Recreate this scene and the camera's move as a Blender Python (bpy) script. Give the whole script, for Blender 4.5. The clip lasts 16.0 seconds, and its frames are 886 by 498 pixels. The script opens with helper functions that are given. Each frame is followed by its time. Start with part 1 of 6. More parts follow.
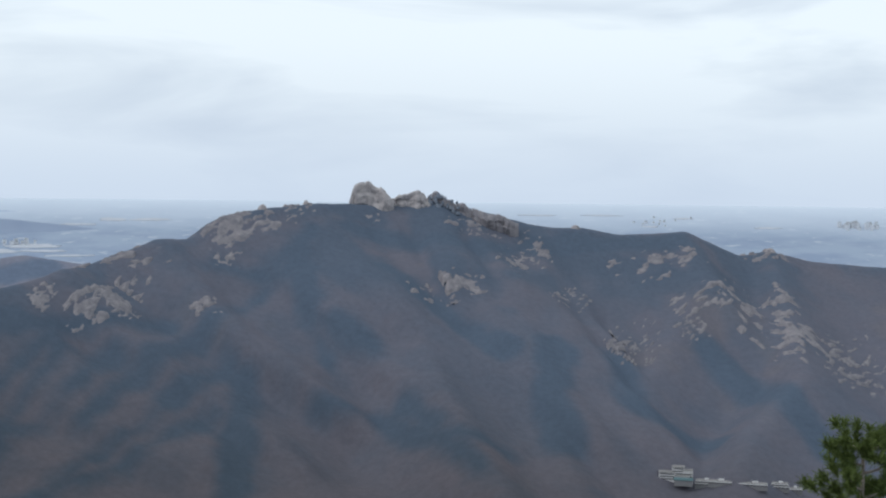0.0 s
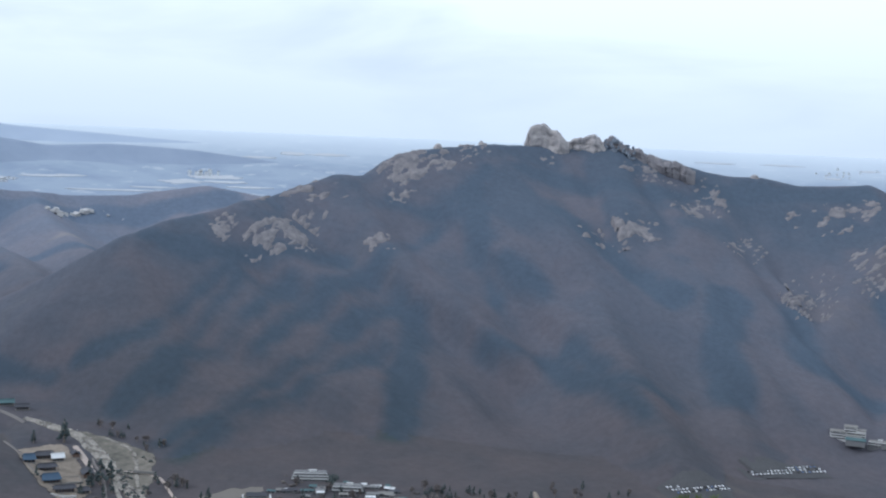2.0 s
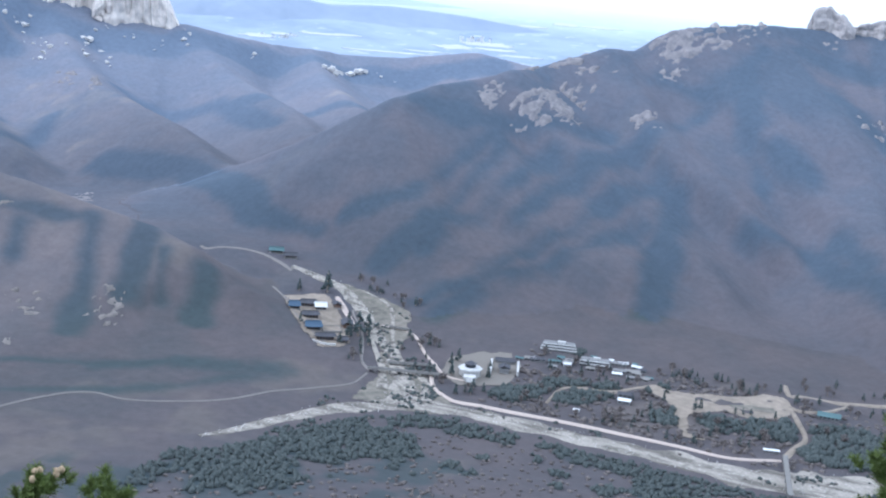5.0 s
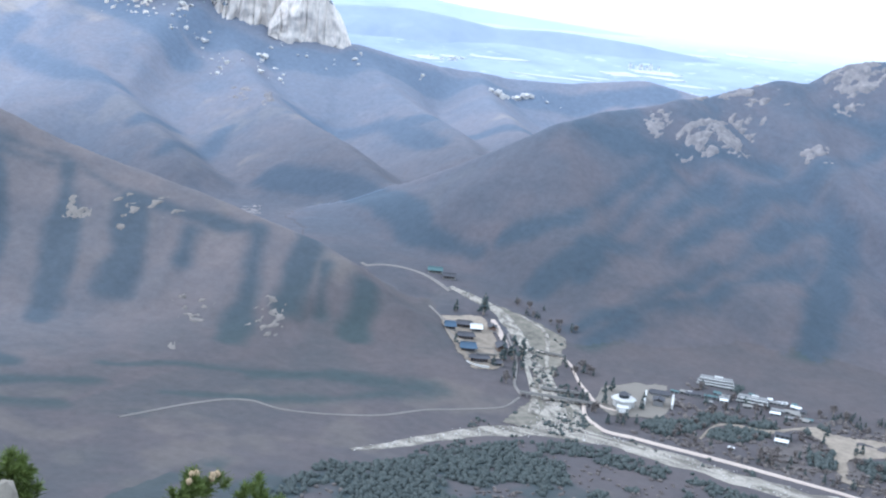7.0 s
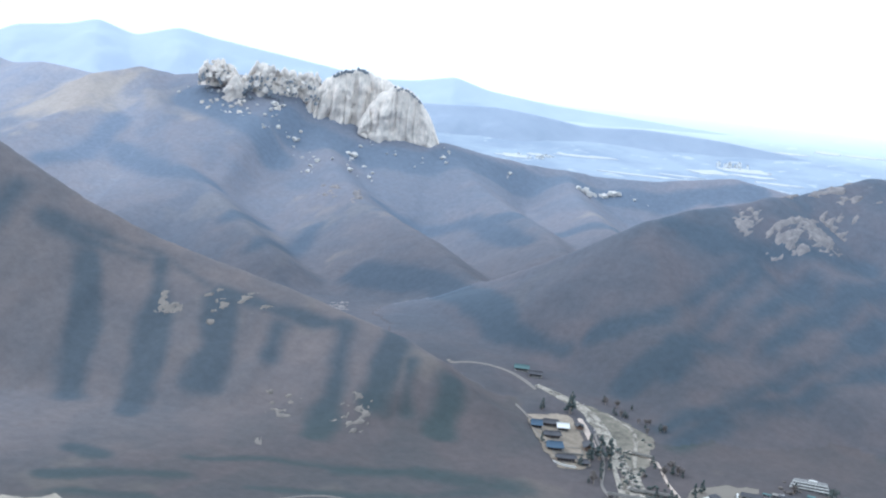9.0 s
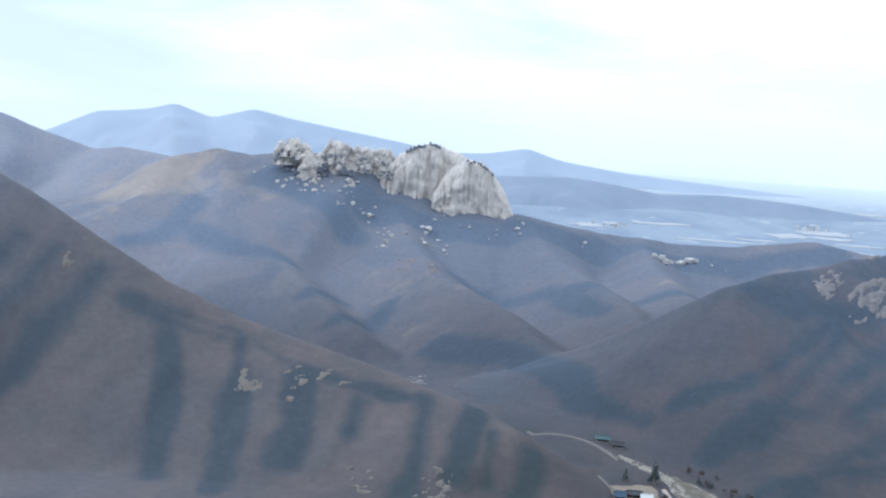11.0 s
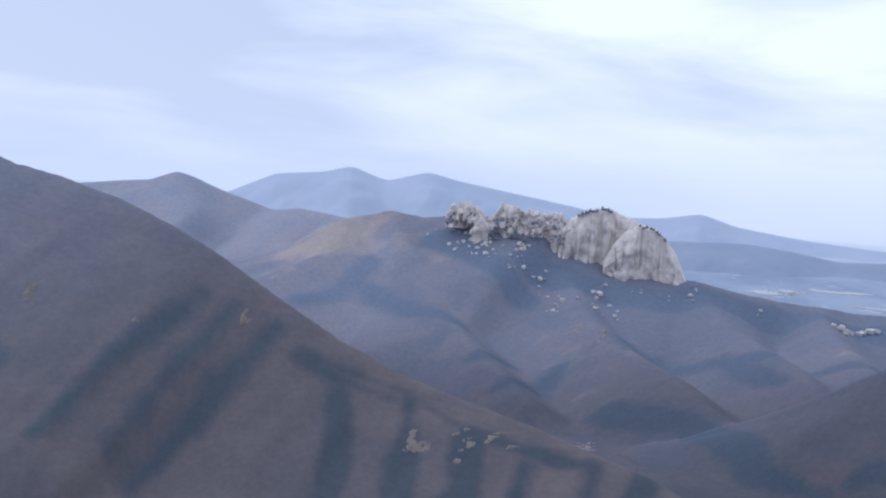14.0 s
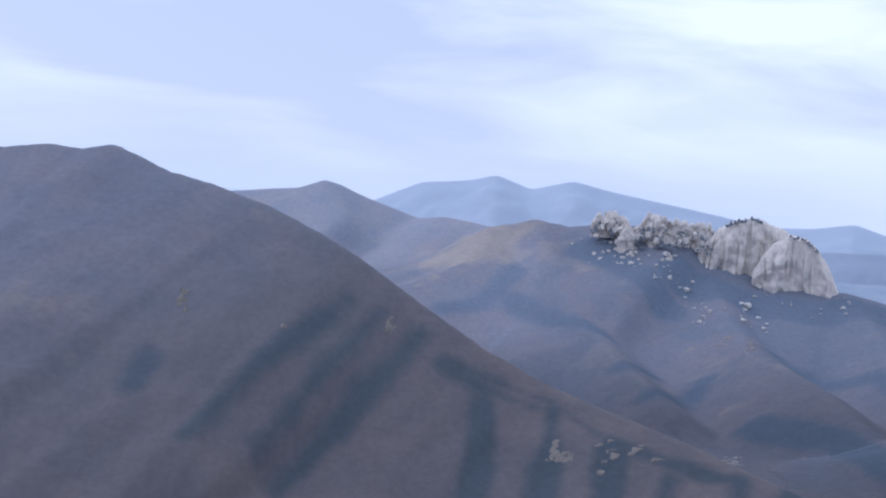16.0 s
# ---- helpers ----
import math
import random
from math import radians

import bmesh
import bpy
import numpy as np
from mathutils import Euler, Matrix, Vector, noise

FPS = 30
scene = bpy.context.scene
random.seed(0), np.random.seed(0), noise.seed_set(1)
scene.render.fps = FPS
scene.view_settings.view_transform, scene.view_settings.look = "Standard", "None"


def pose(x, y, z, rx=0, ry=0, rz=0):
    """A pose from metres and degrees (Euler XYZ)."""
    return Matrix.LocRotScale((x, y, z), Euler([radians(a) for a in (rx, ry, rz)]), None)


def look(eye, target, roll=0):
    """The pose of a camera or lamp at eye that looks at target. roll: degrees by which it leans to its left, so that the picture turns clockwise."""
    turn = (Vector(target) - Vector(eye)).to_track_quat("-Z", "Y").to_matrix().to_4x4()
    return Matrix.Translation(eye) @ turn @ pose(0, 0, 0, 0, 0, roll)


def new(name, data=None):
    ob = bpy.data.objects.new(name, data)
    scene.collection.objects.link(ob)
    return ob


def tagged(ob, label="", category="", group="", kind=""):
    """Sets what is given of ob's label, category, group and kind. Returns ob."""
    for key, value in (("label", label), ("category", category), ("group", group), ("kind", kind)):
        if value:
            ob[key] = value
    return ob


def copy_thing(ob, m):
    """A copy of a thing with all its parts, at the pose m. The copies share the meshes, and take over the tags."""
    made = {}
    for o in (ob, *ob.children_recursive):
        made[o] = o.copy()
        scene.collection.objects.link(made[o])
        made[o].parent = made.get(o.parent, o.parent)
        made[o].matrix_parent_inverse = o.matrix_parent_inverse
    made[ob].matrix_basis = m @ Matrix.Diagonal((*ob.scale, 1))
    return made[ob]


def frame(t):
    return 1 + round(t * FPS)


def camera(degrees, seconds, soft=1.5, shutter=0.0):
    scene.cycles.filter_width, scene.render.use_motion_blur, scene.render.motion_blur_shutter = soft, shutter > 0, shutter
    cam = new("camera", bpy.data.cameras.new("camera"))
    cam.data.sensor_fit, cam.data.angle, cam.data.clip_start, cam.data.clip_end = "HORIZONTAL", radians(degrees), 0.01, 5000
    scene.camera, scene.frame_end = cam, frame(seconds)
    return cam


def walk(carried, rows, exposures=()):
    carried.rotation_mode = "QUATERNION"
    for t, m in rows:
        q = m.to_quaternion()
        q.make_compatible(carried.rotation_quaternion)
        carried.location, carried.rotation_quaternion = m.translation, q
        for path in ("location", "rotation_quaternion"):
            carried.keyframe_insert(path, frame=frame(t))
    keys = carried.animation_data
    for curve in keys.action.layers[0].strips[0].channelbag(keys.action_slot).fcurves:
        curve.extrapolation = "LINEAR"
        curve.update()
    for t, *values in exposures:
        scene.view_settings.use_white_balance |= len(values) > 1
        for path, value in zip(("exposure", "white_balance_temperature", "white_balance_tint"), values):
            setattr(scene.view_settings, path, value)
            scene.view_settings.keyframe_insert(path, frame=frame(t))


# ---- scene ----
# The camera stands on a summit and pans to the left; the valley floor is z = 0.
cam = camera(37.29, 16.0, soft=2.2)
EYE = (0.0, 0.0, 430.0)
# seconds, yaw, pitch, roll
PATH = [
    (0.0, 0.00, -2.45, -0.65),
    (0.5, 2.10, -2.51, -1.19),
    (1.0, 3.70, -2.91, -2.03),
    (1.5, 5.43, -4.12, -2.09),
    (2.0, 7.63, -5.17, -2.37),
    (2.5, 10.25, -6.67, -2.30),
    (3.0, 12.26, -7.68, -3.33),
    (3.5, 13.96, -8.89, -3.85),
    (4.0, 15.77, -10.31, -4.21),
    (4.5, 17.45, -11.00, -4.55),
    (5.0, 19.47, -11.43, -4.97),
    (5.2, 20.62, -11.39, -5.44),
    (7.3, 27.53, -10.84, -6.37),
    (7.5, 27.96, -10.32, -6.57),
    (8.0, 28.79, -8.81, -6.82),
    (8.5, 29.66, -8.08, -6.94),
    (9.0, 30.61, -7.26, -6.00),
    (9.2, 31.00, -6.82, -5.78),
    (11.3, 34.05, -3.49, -4.53),
    (11.5, 34.50, -3.02, -5.25),
    (12.0, 35.34, -2.71, -4.69),
    (12.5, 36.72, -2.63, -4.71),
    (13.0, 37.86, -2.40, -4.71),
    (13.5, 39.64, -2.26, -4.78),
    (14.0, 41.24, -2.18, -4.68),
    (14.5, 42.70, -2.19, -4.65),
    (15.0, 44.54, -2.19, -4.75),
    (15.5, 45.94, -2.12, -4.89),
    (16.0, 47.57, -2.32, -4.89),
]
# seconds, stops, kelvin, tint: the picture brightens while it looks down into the valley
EXPOSURES = [(0.0, 0.02, 5950, 10), (1.5, 0.12, 5800, 10), (3.5, 0.75, 5250, 10), (5.0, 1.08, 5300, 12), (7.3, 1.27, 5450, 9),
             (9.0, 0.98, 5600, 7), (11.5, 0.42, 5600, 10), (12.5, 0.16, 5600, 15), (16.0, 0.12, 5350, 21)]
walk(cam, [(t, pose(*EYE, 90 + p, r, y)) for t, y, p, r in PATH], EXPOSURES)

# ---- world and sun ----
SUN_AZ, SUN_EL = 105.0, 36.0  # degrees to the left of north (+y), and above the horizon


def build_light():
    world = bpy.data.worlds.new("hazy_sky")
    scene.world = world
    world.use_nodes = True
    nt = world.node_tree
    nt.nodes.clear()
    out = nt.nodes.new("ShaderNodeOutputWorld")
    bg = nt.nodes.new("ShaderNodeBackground")
    sky = nt.nodes.new("ShaderNodeTexSky")
    sky.sky_type = "NISHITA"
    sky.sun_disc = False
    sky.sun_elevation = radians(SUN_EL)
    sky.sun_rotation = radians(-SUN_AZ)
    sky.air_density, sky.dust_density, sky.ozone_density = 1.0, 2.0, 1.0
    scale = nt.nodes.new("ShaderNodeVectorMath")
    scale.operation = "SCALE"
    scale.inputs["Scale"].default_value = 0.1
    nt.links.new(sky.outputs[0], scale.inputs[0])
    # thin cloud: long soft banks, stretched along the horizon
    co = nt.nodes.new("ShaderNodeTexCoord")
    mp = nt.nodes.new("ShaderNodeMapping")
    mp.inputs["Scale"].default_value = (2.2, 2.2, 11.0)
    nz = nt.nodes.new("ShaderNodeTexNoise")
    nz.inputs["Scale"].default_value = 1.5
    nz.inputs["Detail"].default_value = 5.0
    nz.inputs["Roughness"].default_value = 0.5
    nz.inputs["Distortion"].default_value = 0.4
    ramp = nt.nodes.new("ShaderNodeValToRGB")
    e = ramp.color_ramp.elements
    e[0].position, e[0].color = 0.32, (0.57, 0.63, 0.70, 1)
    e[1].position, e[1].color = 0.62, (0.98, 1.02, 1.0, 1)
    nt.links.new(co.outputs["Generated"], mp.inputs[0])
    nt.links.new(mp.outputs[0], nz.inputs["Vector"])
    # the cloud is heavier in the west and thins to an even veil over the coast
    way = nt.nodes.new("ShaderNodeSeparateXYZ")
    nt.links.new(co.outputs["Generated"], way.inputs[0])
    west = nt.nodes.new("ShaderNodeMapRange")
    west.interpolation_type = "SMOOTHSTEP"
    west.inputs["From Min"].default_value, west.inputs["From Max"].default_value = -0.35, -0.92
    west.inputs["To Min"].default_value, west.inputs["To Max"].default_value = 0.10, -0.17
    nt.links.new(way.outputs["X"], west.inputs["Value"])
    heavy = nt.nodes.new("ShaderNodeMath")
    nt.links.new(nz.outputs[0], heavy.inputs[0])
    nt.links.new(west.outputs[0], heavy.inputs[1])
    nt.links.new(heavy.outputs[0], ramp.inputs[0])
    mix = nt.nodes.new("ShaderNodeMix")
    mix.data_type = "RGBA"
    mix.inputs["Factor"].default_value = 0.86
    nt.links.new(scale.outputs[0], mix.inputs["A"])
    nt.links.new(ramp.outputs[0], mix.inputs["B"])
    # mist thickens and greys the sky towards the horizon
    sep = nt.nodes.new("ShaderNodeSeparateXYZ")
    nt.links.new(co.outputs["Generated"], sep.inputs[0])
    low = nt.nodes.new("ShaderNodeMapRange")
    low.interpolation_type = "SMOOTHSTEP"
    low.inputs["From Min"].default_value, low.inputs["From Max"].default_value = -0.02, 0.13
    low.inputs["To Min"].default_value, low.inputs["To Max"].default_value = 0.85, 0.0
    nt.links.new(sep.outputs["Z"], low.inputs["Value"])
    mist = nt.nodes.new("ShaderNodeMix")
    mist.data_type = "RGBA"
    nt.links.new(low.outputs[0], mist.inputs["Factor"])
    nt.links.new(mix.outputs["Result"], mist.inputs["A"])
    mist.inputs["B"].default_value = (0.60, 0.67, 0.75, 1)
    nt.links.new(mist.outputs["Result"], bg.inputs[0])
    bg.inputs[1].default_value = 1.0
    nt.links.new(bg.outputs[0], out.inputs[0])
    lamp = bpy.data.lights.new("sun", "SUN")
    lamp.energy, lamp.angle, lamp.color = 0.85, radians(18.0), (1.0, 0.93, 0.84)
    sun = new("sun", lamp)
    a, el = radians(SUN_AZ), radians(SUN_EL)
    way = Vector((-math.sin(a) * math.cos(el), math.cos(a) * math.cos(el), math.sin(el)))
    sun.matrix_world = look(way * 3000, (0, 0, 0))


build_light()

# ---- materials ----
def shader(name, rough=0.9):
    m = bpy.data.materials.new(name)
    m.use_nodes = True
    bsdf = m.node_tree.nodes["Principled BSDF"]
    bsdf.inputs["Roughness"].default_value = rough
    bsdf.inputs["Specular IOR Level"].default_value = 0.15
    return m, m.node_tree, bsdf


def node(nt, kind, **values):
    n = nt.nodes.new(kind)
    for key, value in values.items():
        n.inputs[key].default_value = value
    return n


def noise_of(nt, size, detail=4.0, rough=0.55, stretch=(1, 1, 1)):
    """Noise over world metres."""
    geo = nt.nodes.new("ShaderNodeNewGeometry")
    mp = node(nt, "ShaderNodeMapping", Scale=tuple(c / size for c in stretch))
    nz = node(nt, "ShaderNodeTexNoise", Scale=1.0, Detail=detail, Roughness=rough)
    nt.links.new(geo.outputs["Position"], mp.inputs[0])
    nt.links.new(mp.outputs[0], nz.inputs["Vector"])
    return nz.outputs[0]


def ramp_of(nt, value, low, high, a, b):
    r = nt.nodes.new("ShaderNodeValToRGB")
    e = r.color_ramp.elements
    e[0].position, e[0].color = low, (*a, 1)
    e[1].position, e[1].color = high, (*b, 1)
    nt.links.new(value, r.inputs[0])
    return r.outputs[0]


def mixed(nt, factor, a, b, mode="MIX"):
    m = nt.nodes.new("ShaderNodeMix")
    m.data_type, m.blend_type = "RGBA", mode
    for socket, v in (("Factor", factor), ("A", a), ("B", b)):
        if hasattr(v, "links"):
            nt.links.new(v, m.inputs[socket])
        else:
            m.inputs[socket].default_value = (*v, 1) if isinstance(v, tuple) else v
    return m.outputs["Result"]


def bumped(nt, bsdf, value, strength, distance):
    b = node(nt, "ShaderNodeBump", Strength=strength, Distance=distance)
    nt.links.new(value, b.inputs["Height"])
    nt.links.new(b.outputs[0], bsdf.inputs["Normal"])


def woods_material(name, bare, bare_dark, pine, earth, second=None, third=None):
    """Leafless woods with bands of pine, by the land's own pine cover, thin earthy patches and one painted sunlit
    slope. second: the hazier woods farther off, into which these pass over. third: clearer lower or nearer slopes. The
    haze is in the colours."""
    m, nt, bsdf = shader(name, 1.0)

    def cover(key):
        at = nt.nodes.new("ShaderNodeAttribute")
        at.attribute_name = key
        return at.outputs["Fac"]

    crowns = noise_of(nt, 11.0, 5.0, 0.7)
    patches = ramp_of(nt, noise_of(nt, 90.0, 6.0, 0.62), 0.32, 0.68, (0, 0, 0), (1, 1, 1))

    def woods(bare, bare_dark, pine, earth):
        base = mixed(nt, patches, bare_dark, bare)
        base = mixed(nt, cover("earth_and_sun"), base, earth)
        return mixed(nt, cover("pine"), base, pine)

    base = woods(bare, bare_dark, pine, earth)
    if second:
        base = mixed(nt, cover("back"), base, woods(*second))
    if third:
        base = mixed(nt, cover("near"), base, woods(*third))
    base = mixed(nt, 0.8, base, ramp_of(nt, crowns, 0.3, 0.7, (0.86, 0.86, 0.86), (1.14, 1.14, 1.14)), "MULTIPLY")
    nt.links.new(base, bsdf.inputs["Base Color"])
    bumped(nt, bsdf, crowns, 0.28, 3.0)
    return m


def speckled(name, a, b, size, rough=0.85, bump=0.3, distance=0.2, detail=5.0, stretch=(1, 1, 1)):
    m, nt, bsdf = shader(name, rough)
    nz = noise_of(nt, size, detail, 0.62, stretch)
    big = noise_of(nt, size * 9, 3.0, 0.5)
    col = mixed(nt, 0.4, ramp_of(nt, nz, 0.32, 0.68, a, b), ramp_of(nt, big, 0.3, 0.7, a, b))
    nt.links.new(col, bsdf.inputs["Base Color"])
    bumped(nt, bsdf, nz, bump, distance)
    return m


def plain_material():
    """The coastal plain: a haze-blue patchwork of woods and pale fields, painted to fade into sea mist at the horizon.
    """
    m, nt, bsdf = shader("hazy_plain", 1.0)
    broad = noise_of(nt, 190.0, 5.0, 0.6)
    fields = noise_of(nt, 60.0, 4.0, 0.6)
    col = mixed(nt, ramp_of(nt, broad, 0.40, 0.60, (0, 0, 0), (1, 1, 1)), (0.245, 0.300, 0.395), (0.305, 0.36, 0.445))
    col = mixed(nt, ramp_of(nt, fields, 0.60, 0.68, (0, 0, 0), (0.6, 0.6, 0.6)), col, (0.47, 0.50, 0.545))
    # painted haze: the base colour pales with distance to the horizon's tone
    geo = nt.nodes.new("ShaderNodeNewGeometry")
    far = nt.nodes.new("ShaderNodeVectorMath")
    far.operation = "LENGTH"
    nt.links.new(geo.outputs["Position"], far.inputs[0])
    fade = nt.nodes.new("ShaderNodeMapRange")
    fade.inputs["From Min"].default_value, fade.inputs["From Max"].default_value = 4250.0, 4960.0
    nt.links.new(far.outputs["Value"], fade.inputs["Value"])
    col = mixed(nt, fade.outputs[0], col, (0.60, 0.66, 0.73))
    nt.links.new(col, bsdf.inputs["Base Color"])
    return m


# distance haze is in these base colours: farther woods are paler and bluer
HAZED_NORTH_WOODS = ((0.196, 0.194, 0.232), (0.172, 0.187, 0.237), (0.124, 0.155, 0.214), (0.30, 0.265, 0.25))
HAZED_BACK_WOODS = ((0.295, 0.290, 0.330), (0.245, 0.265, 0.335), (0.21, 0.245, 0.33), (0.40, 0.36, 0.34))
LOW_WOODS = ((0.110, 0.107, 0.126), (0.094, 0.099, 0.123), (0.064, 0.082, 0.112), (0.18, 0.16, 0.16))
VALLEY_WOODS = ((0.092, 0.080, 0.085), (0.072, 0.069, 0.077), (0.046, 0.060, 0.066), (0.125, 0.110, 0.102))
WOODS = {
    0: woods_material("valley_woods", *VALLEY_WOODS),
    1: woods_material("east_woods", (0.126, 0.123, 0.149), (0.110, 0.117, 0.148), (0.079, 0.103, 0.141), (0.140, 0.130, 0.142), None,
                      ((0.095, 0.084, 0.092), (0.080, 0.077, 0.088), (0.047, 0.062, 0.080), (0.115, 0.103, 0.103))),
    2: woods_material("hazed_north_woods", *HAZED_NORTH_WOODS, HAZED_BACK_WOODS, LOW_WOODS),
    3: woods_material("west_woods", (0.138, 0.121, 0.127), (0.110, 0.105, 0.119), (0.064, 0.078, 0.098), (0.19, 0.165, 0.155), HAZED_NORTH_WOODS, VALLEY_WOODS),
    4: woods_material("hazed_back_woods", *HAZED_NORTH_WOODS, HAZED_BACK_WOODS),
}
# blue haze of the far ranges, put into their base colour
FAR_HILL = speckled("far_hazed_woods", (0.36, 0.425, 0.54), (0.41, 0.47, 0.575), 260.0)
HAZED_HILL = speckled("hazed_wooded_hills", (0.235, 0.285, 0.38), (0.295, 0.345, 0.44), 120.0)
PLAIN = plain_material()



def rock_material(name, pale, grey, dark):
    """Weathered granite: pale faces, dark streaks running down, part water stain, part painted groove shade, and lichen
    blotches.
    """
    m, nt, bsdf = shader(name, 0.92)
    faces = noise_of(nt, 14.0, 6.0, 0.6)
    streaks = noise_of(nt, 9.0, 5.0, 0.65, (1, 1, 0.22))
    blotch = noise_of(nt, 30.0, 4.0, 0.6)
    col = mixed(nt, ramp_of(nt, faces, 0.35, 0.65, (0, 0, 0), (1, 1, 1)), grey, pale)
    col = mixed(nt, ramp_of(nt, streaks, 0.50, 0.74, (0, 0, 0), (0.55, 0.55, 0.55)), col, dark)
    col = mixed(nt, ramp_of(nt, blotch, 0.58, 0.70, (0, 0, 0), (0.5, 0.5, 0.5)), col, dark)
    nt.links.new(col, bsdf.inputs["Base Color"])
    both = mixed(nt, 0.6, faces, streaks)
    bumped(nt, bsdf, both, 0.8, 4.0)
    return m


def plain(name, colour, rough=0.8, vary=0.18, size=2.0):
    lo = tuple(c * (1 - vary) for c in colour)
    hi = tuple(min(0.95, c * (1 + vary)) for c in colour)
    return speckled(name, lo, hi, size, rough, 0.15, 0.05)


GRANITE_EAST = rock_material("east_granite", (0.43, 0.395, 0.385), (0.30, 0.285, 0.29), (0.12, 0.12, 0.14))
# slab colours are tinted bluish to carry some of the distance haze
GRANITE_SLAB = rock_material("hazed_granite_slabs", (0.262, 0.243, 0.25), (0.180, 0.172, 0.187), (0.080, 0.087, 0.110))
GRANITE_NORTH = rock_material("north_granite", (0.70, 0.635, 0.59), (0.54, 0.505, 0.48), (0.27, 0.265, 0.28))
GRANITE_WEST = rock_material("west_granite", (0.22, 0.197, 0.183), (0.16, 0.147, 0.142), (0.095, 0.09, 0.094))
BOULDER_PALE = plain("pale_boulder", (0.52, 0.505, 0.50), 0.9, 0.15, 4.0)
LEDGE_ROCK = speckled("ledge_granite", (0.17, 0.15, 0.13), (0.42, 0.38, 0.33), 0.35, 0.9, 0.8, 0.08)


def river_material(name, size, stretch):
    """Bars of pale stones drawn out along the flow, between darker wet and weedy channels."""
    m, nt, bsdf = shader(name, 0.9)
    bars = noise_of(nt, size, 5.0, 0.6, stretch)
    stones = noise_of(nt, 3.5, 5.0, 0.65)
    weeds = noise_of(nt, 17.0, 4.0, 0.6)
    col = mixed(nt, ramp_of(nt, bars, 0.40, 0.56, (0, 0, 0), (1, 1, 1)), (0.135, 0.123, 0.110), (0.310, 0.283, 0.252))
    col = mixed(nt, ramp_of(nt, weeds, 0.57, 0.68, (0, 0, 0), (0.8, 0.8, 0.8)), col, (0.105, 0.098, 0.085))
    col = mixed(nt, 0.8, col, ramp_of(nt, stones, 0.3, 0.7, (0.65, 0.65, 0.65), (1.3, 1.3, 1.3)), "MULTIPLY")
    nt.links.new(col, bsdf.inputs["Base Color"])
    bumped(nt, bsdf, stones, 0.5, 0.5)
    return m


RIVER = river_material("river_stones", 26.0, (0.4, 2.0, 1))
BROOK_STONES = river_material("brook_stones", 14.0, (1, 1, 1))
FLAT = speckled("dry_grass_flat", (0.075, 0.075, 0.066), (0.25, 0.222, 0.19), 11.0, 0.95, 0.4, 0.4, 6.0)
ROAD_MAT = plain("pinkish_road", (0.43, 0.36, 0.32), 0.9, 0.08, 6.0)
TRAIL_MAT = plain("trail_earth", (0.18, 0.166, 0.160), 0.95, 0.15, 5.0)
SAND = speckled("sandy_ground", (0.16, 0.136, 0.112), (0.31, 0.262, 0.22), 9.0, 0.95, 0.2, 0.2)
WHITE = plain("white_render", (0.52, 0.515, 0.51), 0.7, 0.06, 3.0)
GREY_WALL = plain("grey_wall", (0.20, 0.20, 0.205), 0.8, 0.08, 3.0)
TIMBER = plain("red_brown_timber", (0.16, 0.11, 0.09), 0.7, 0.2, 1.0)
DARK_TILE = speckled("dark_roof_tiles", (0.050, 0.052, 0.062), (0.10, 0.10, 0.115), 1.2, 0.75, 0.5, 0.1)
BLUE_ROOF = plain("blue_roof", (0.060, 0.095, 0.145), 0.6, 0.12, 2.0)
TEAL_ROOF = plain("teal_roof", (0.085, 0.14, 0.15), 0.6, 0.12, 2.0)
WHITE_ROOF = plain("white_sheet_roof", (0.62, 0.63, 0.64), 0.5, 0.05, 2.0)
CONCRETE = plain("concrete", (0.22, 0.212, 0.205), 0.9, 0.1, 2.0)
GLASS_DARK = plain("dark_windows", (0.045, 0.05, 0.06), 0.2, 0.1, 2.0)
ASPHALT = plain("asphalt", (0.085, 0.085, 0.09), 0.9, 0.15, 4.0)
RUBBER = plain("tyre_rubber", (0.03, 0.03, 0.03), 0.8, 0.1, 1.0)
BARK = speckled("pine_bark", (0.15, 0.12, 0.10), (0.36, 0.31, 0.27), 0.06, 0.95, 0.6, 0.02)
DEAD_WOOD = plain("bleached_dead_wood", (0.42, 0.40, 0.37), 0.9, 0.2, 0.2)
CONE = plain("pine_cone_scales", (0.33, 0.25, 0.16), 0.8, 0.2, 0.1)
CAR_PAINTS = [plain("white_car_paint", (0.75, 0.76, 0.78), 0.3, 0.03), plain("silver_car_paint", (0.48, 0.50, 0.53), 0.3, 0.03),
              plain("black_car_paint", (0.03, 0.03, 0.035), 0.25, 0.03), plain("blue_car_paint", (0.08, 0.14, 0.30), 0.3, 0.03)]


def needle_material():
    m, nt, bsdf = shader("pine_needles", 0.6)
    geo = nt.nodes.new("ShaderNodeNewGeometry")
    col = ramp_of(nt, geo.outputs["Random Per Island"], 0.0, 1.0, (0.050, 0.075, 0.018), (0.140, 0.180, 0.050))
    nt.links.new(col, bsdf.inputs["Base Color"])
    return m


NEEDLES = needle_material()


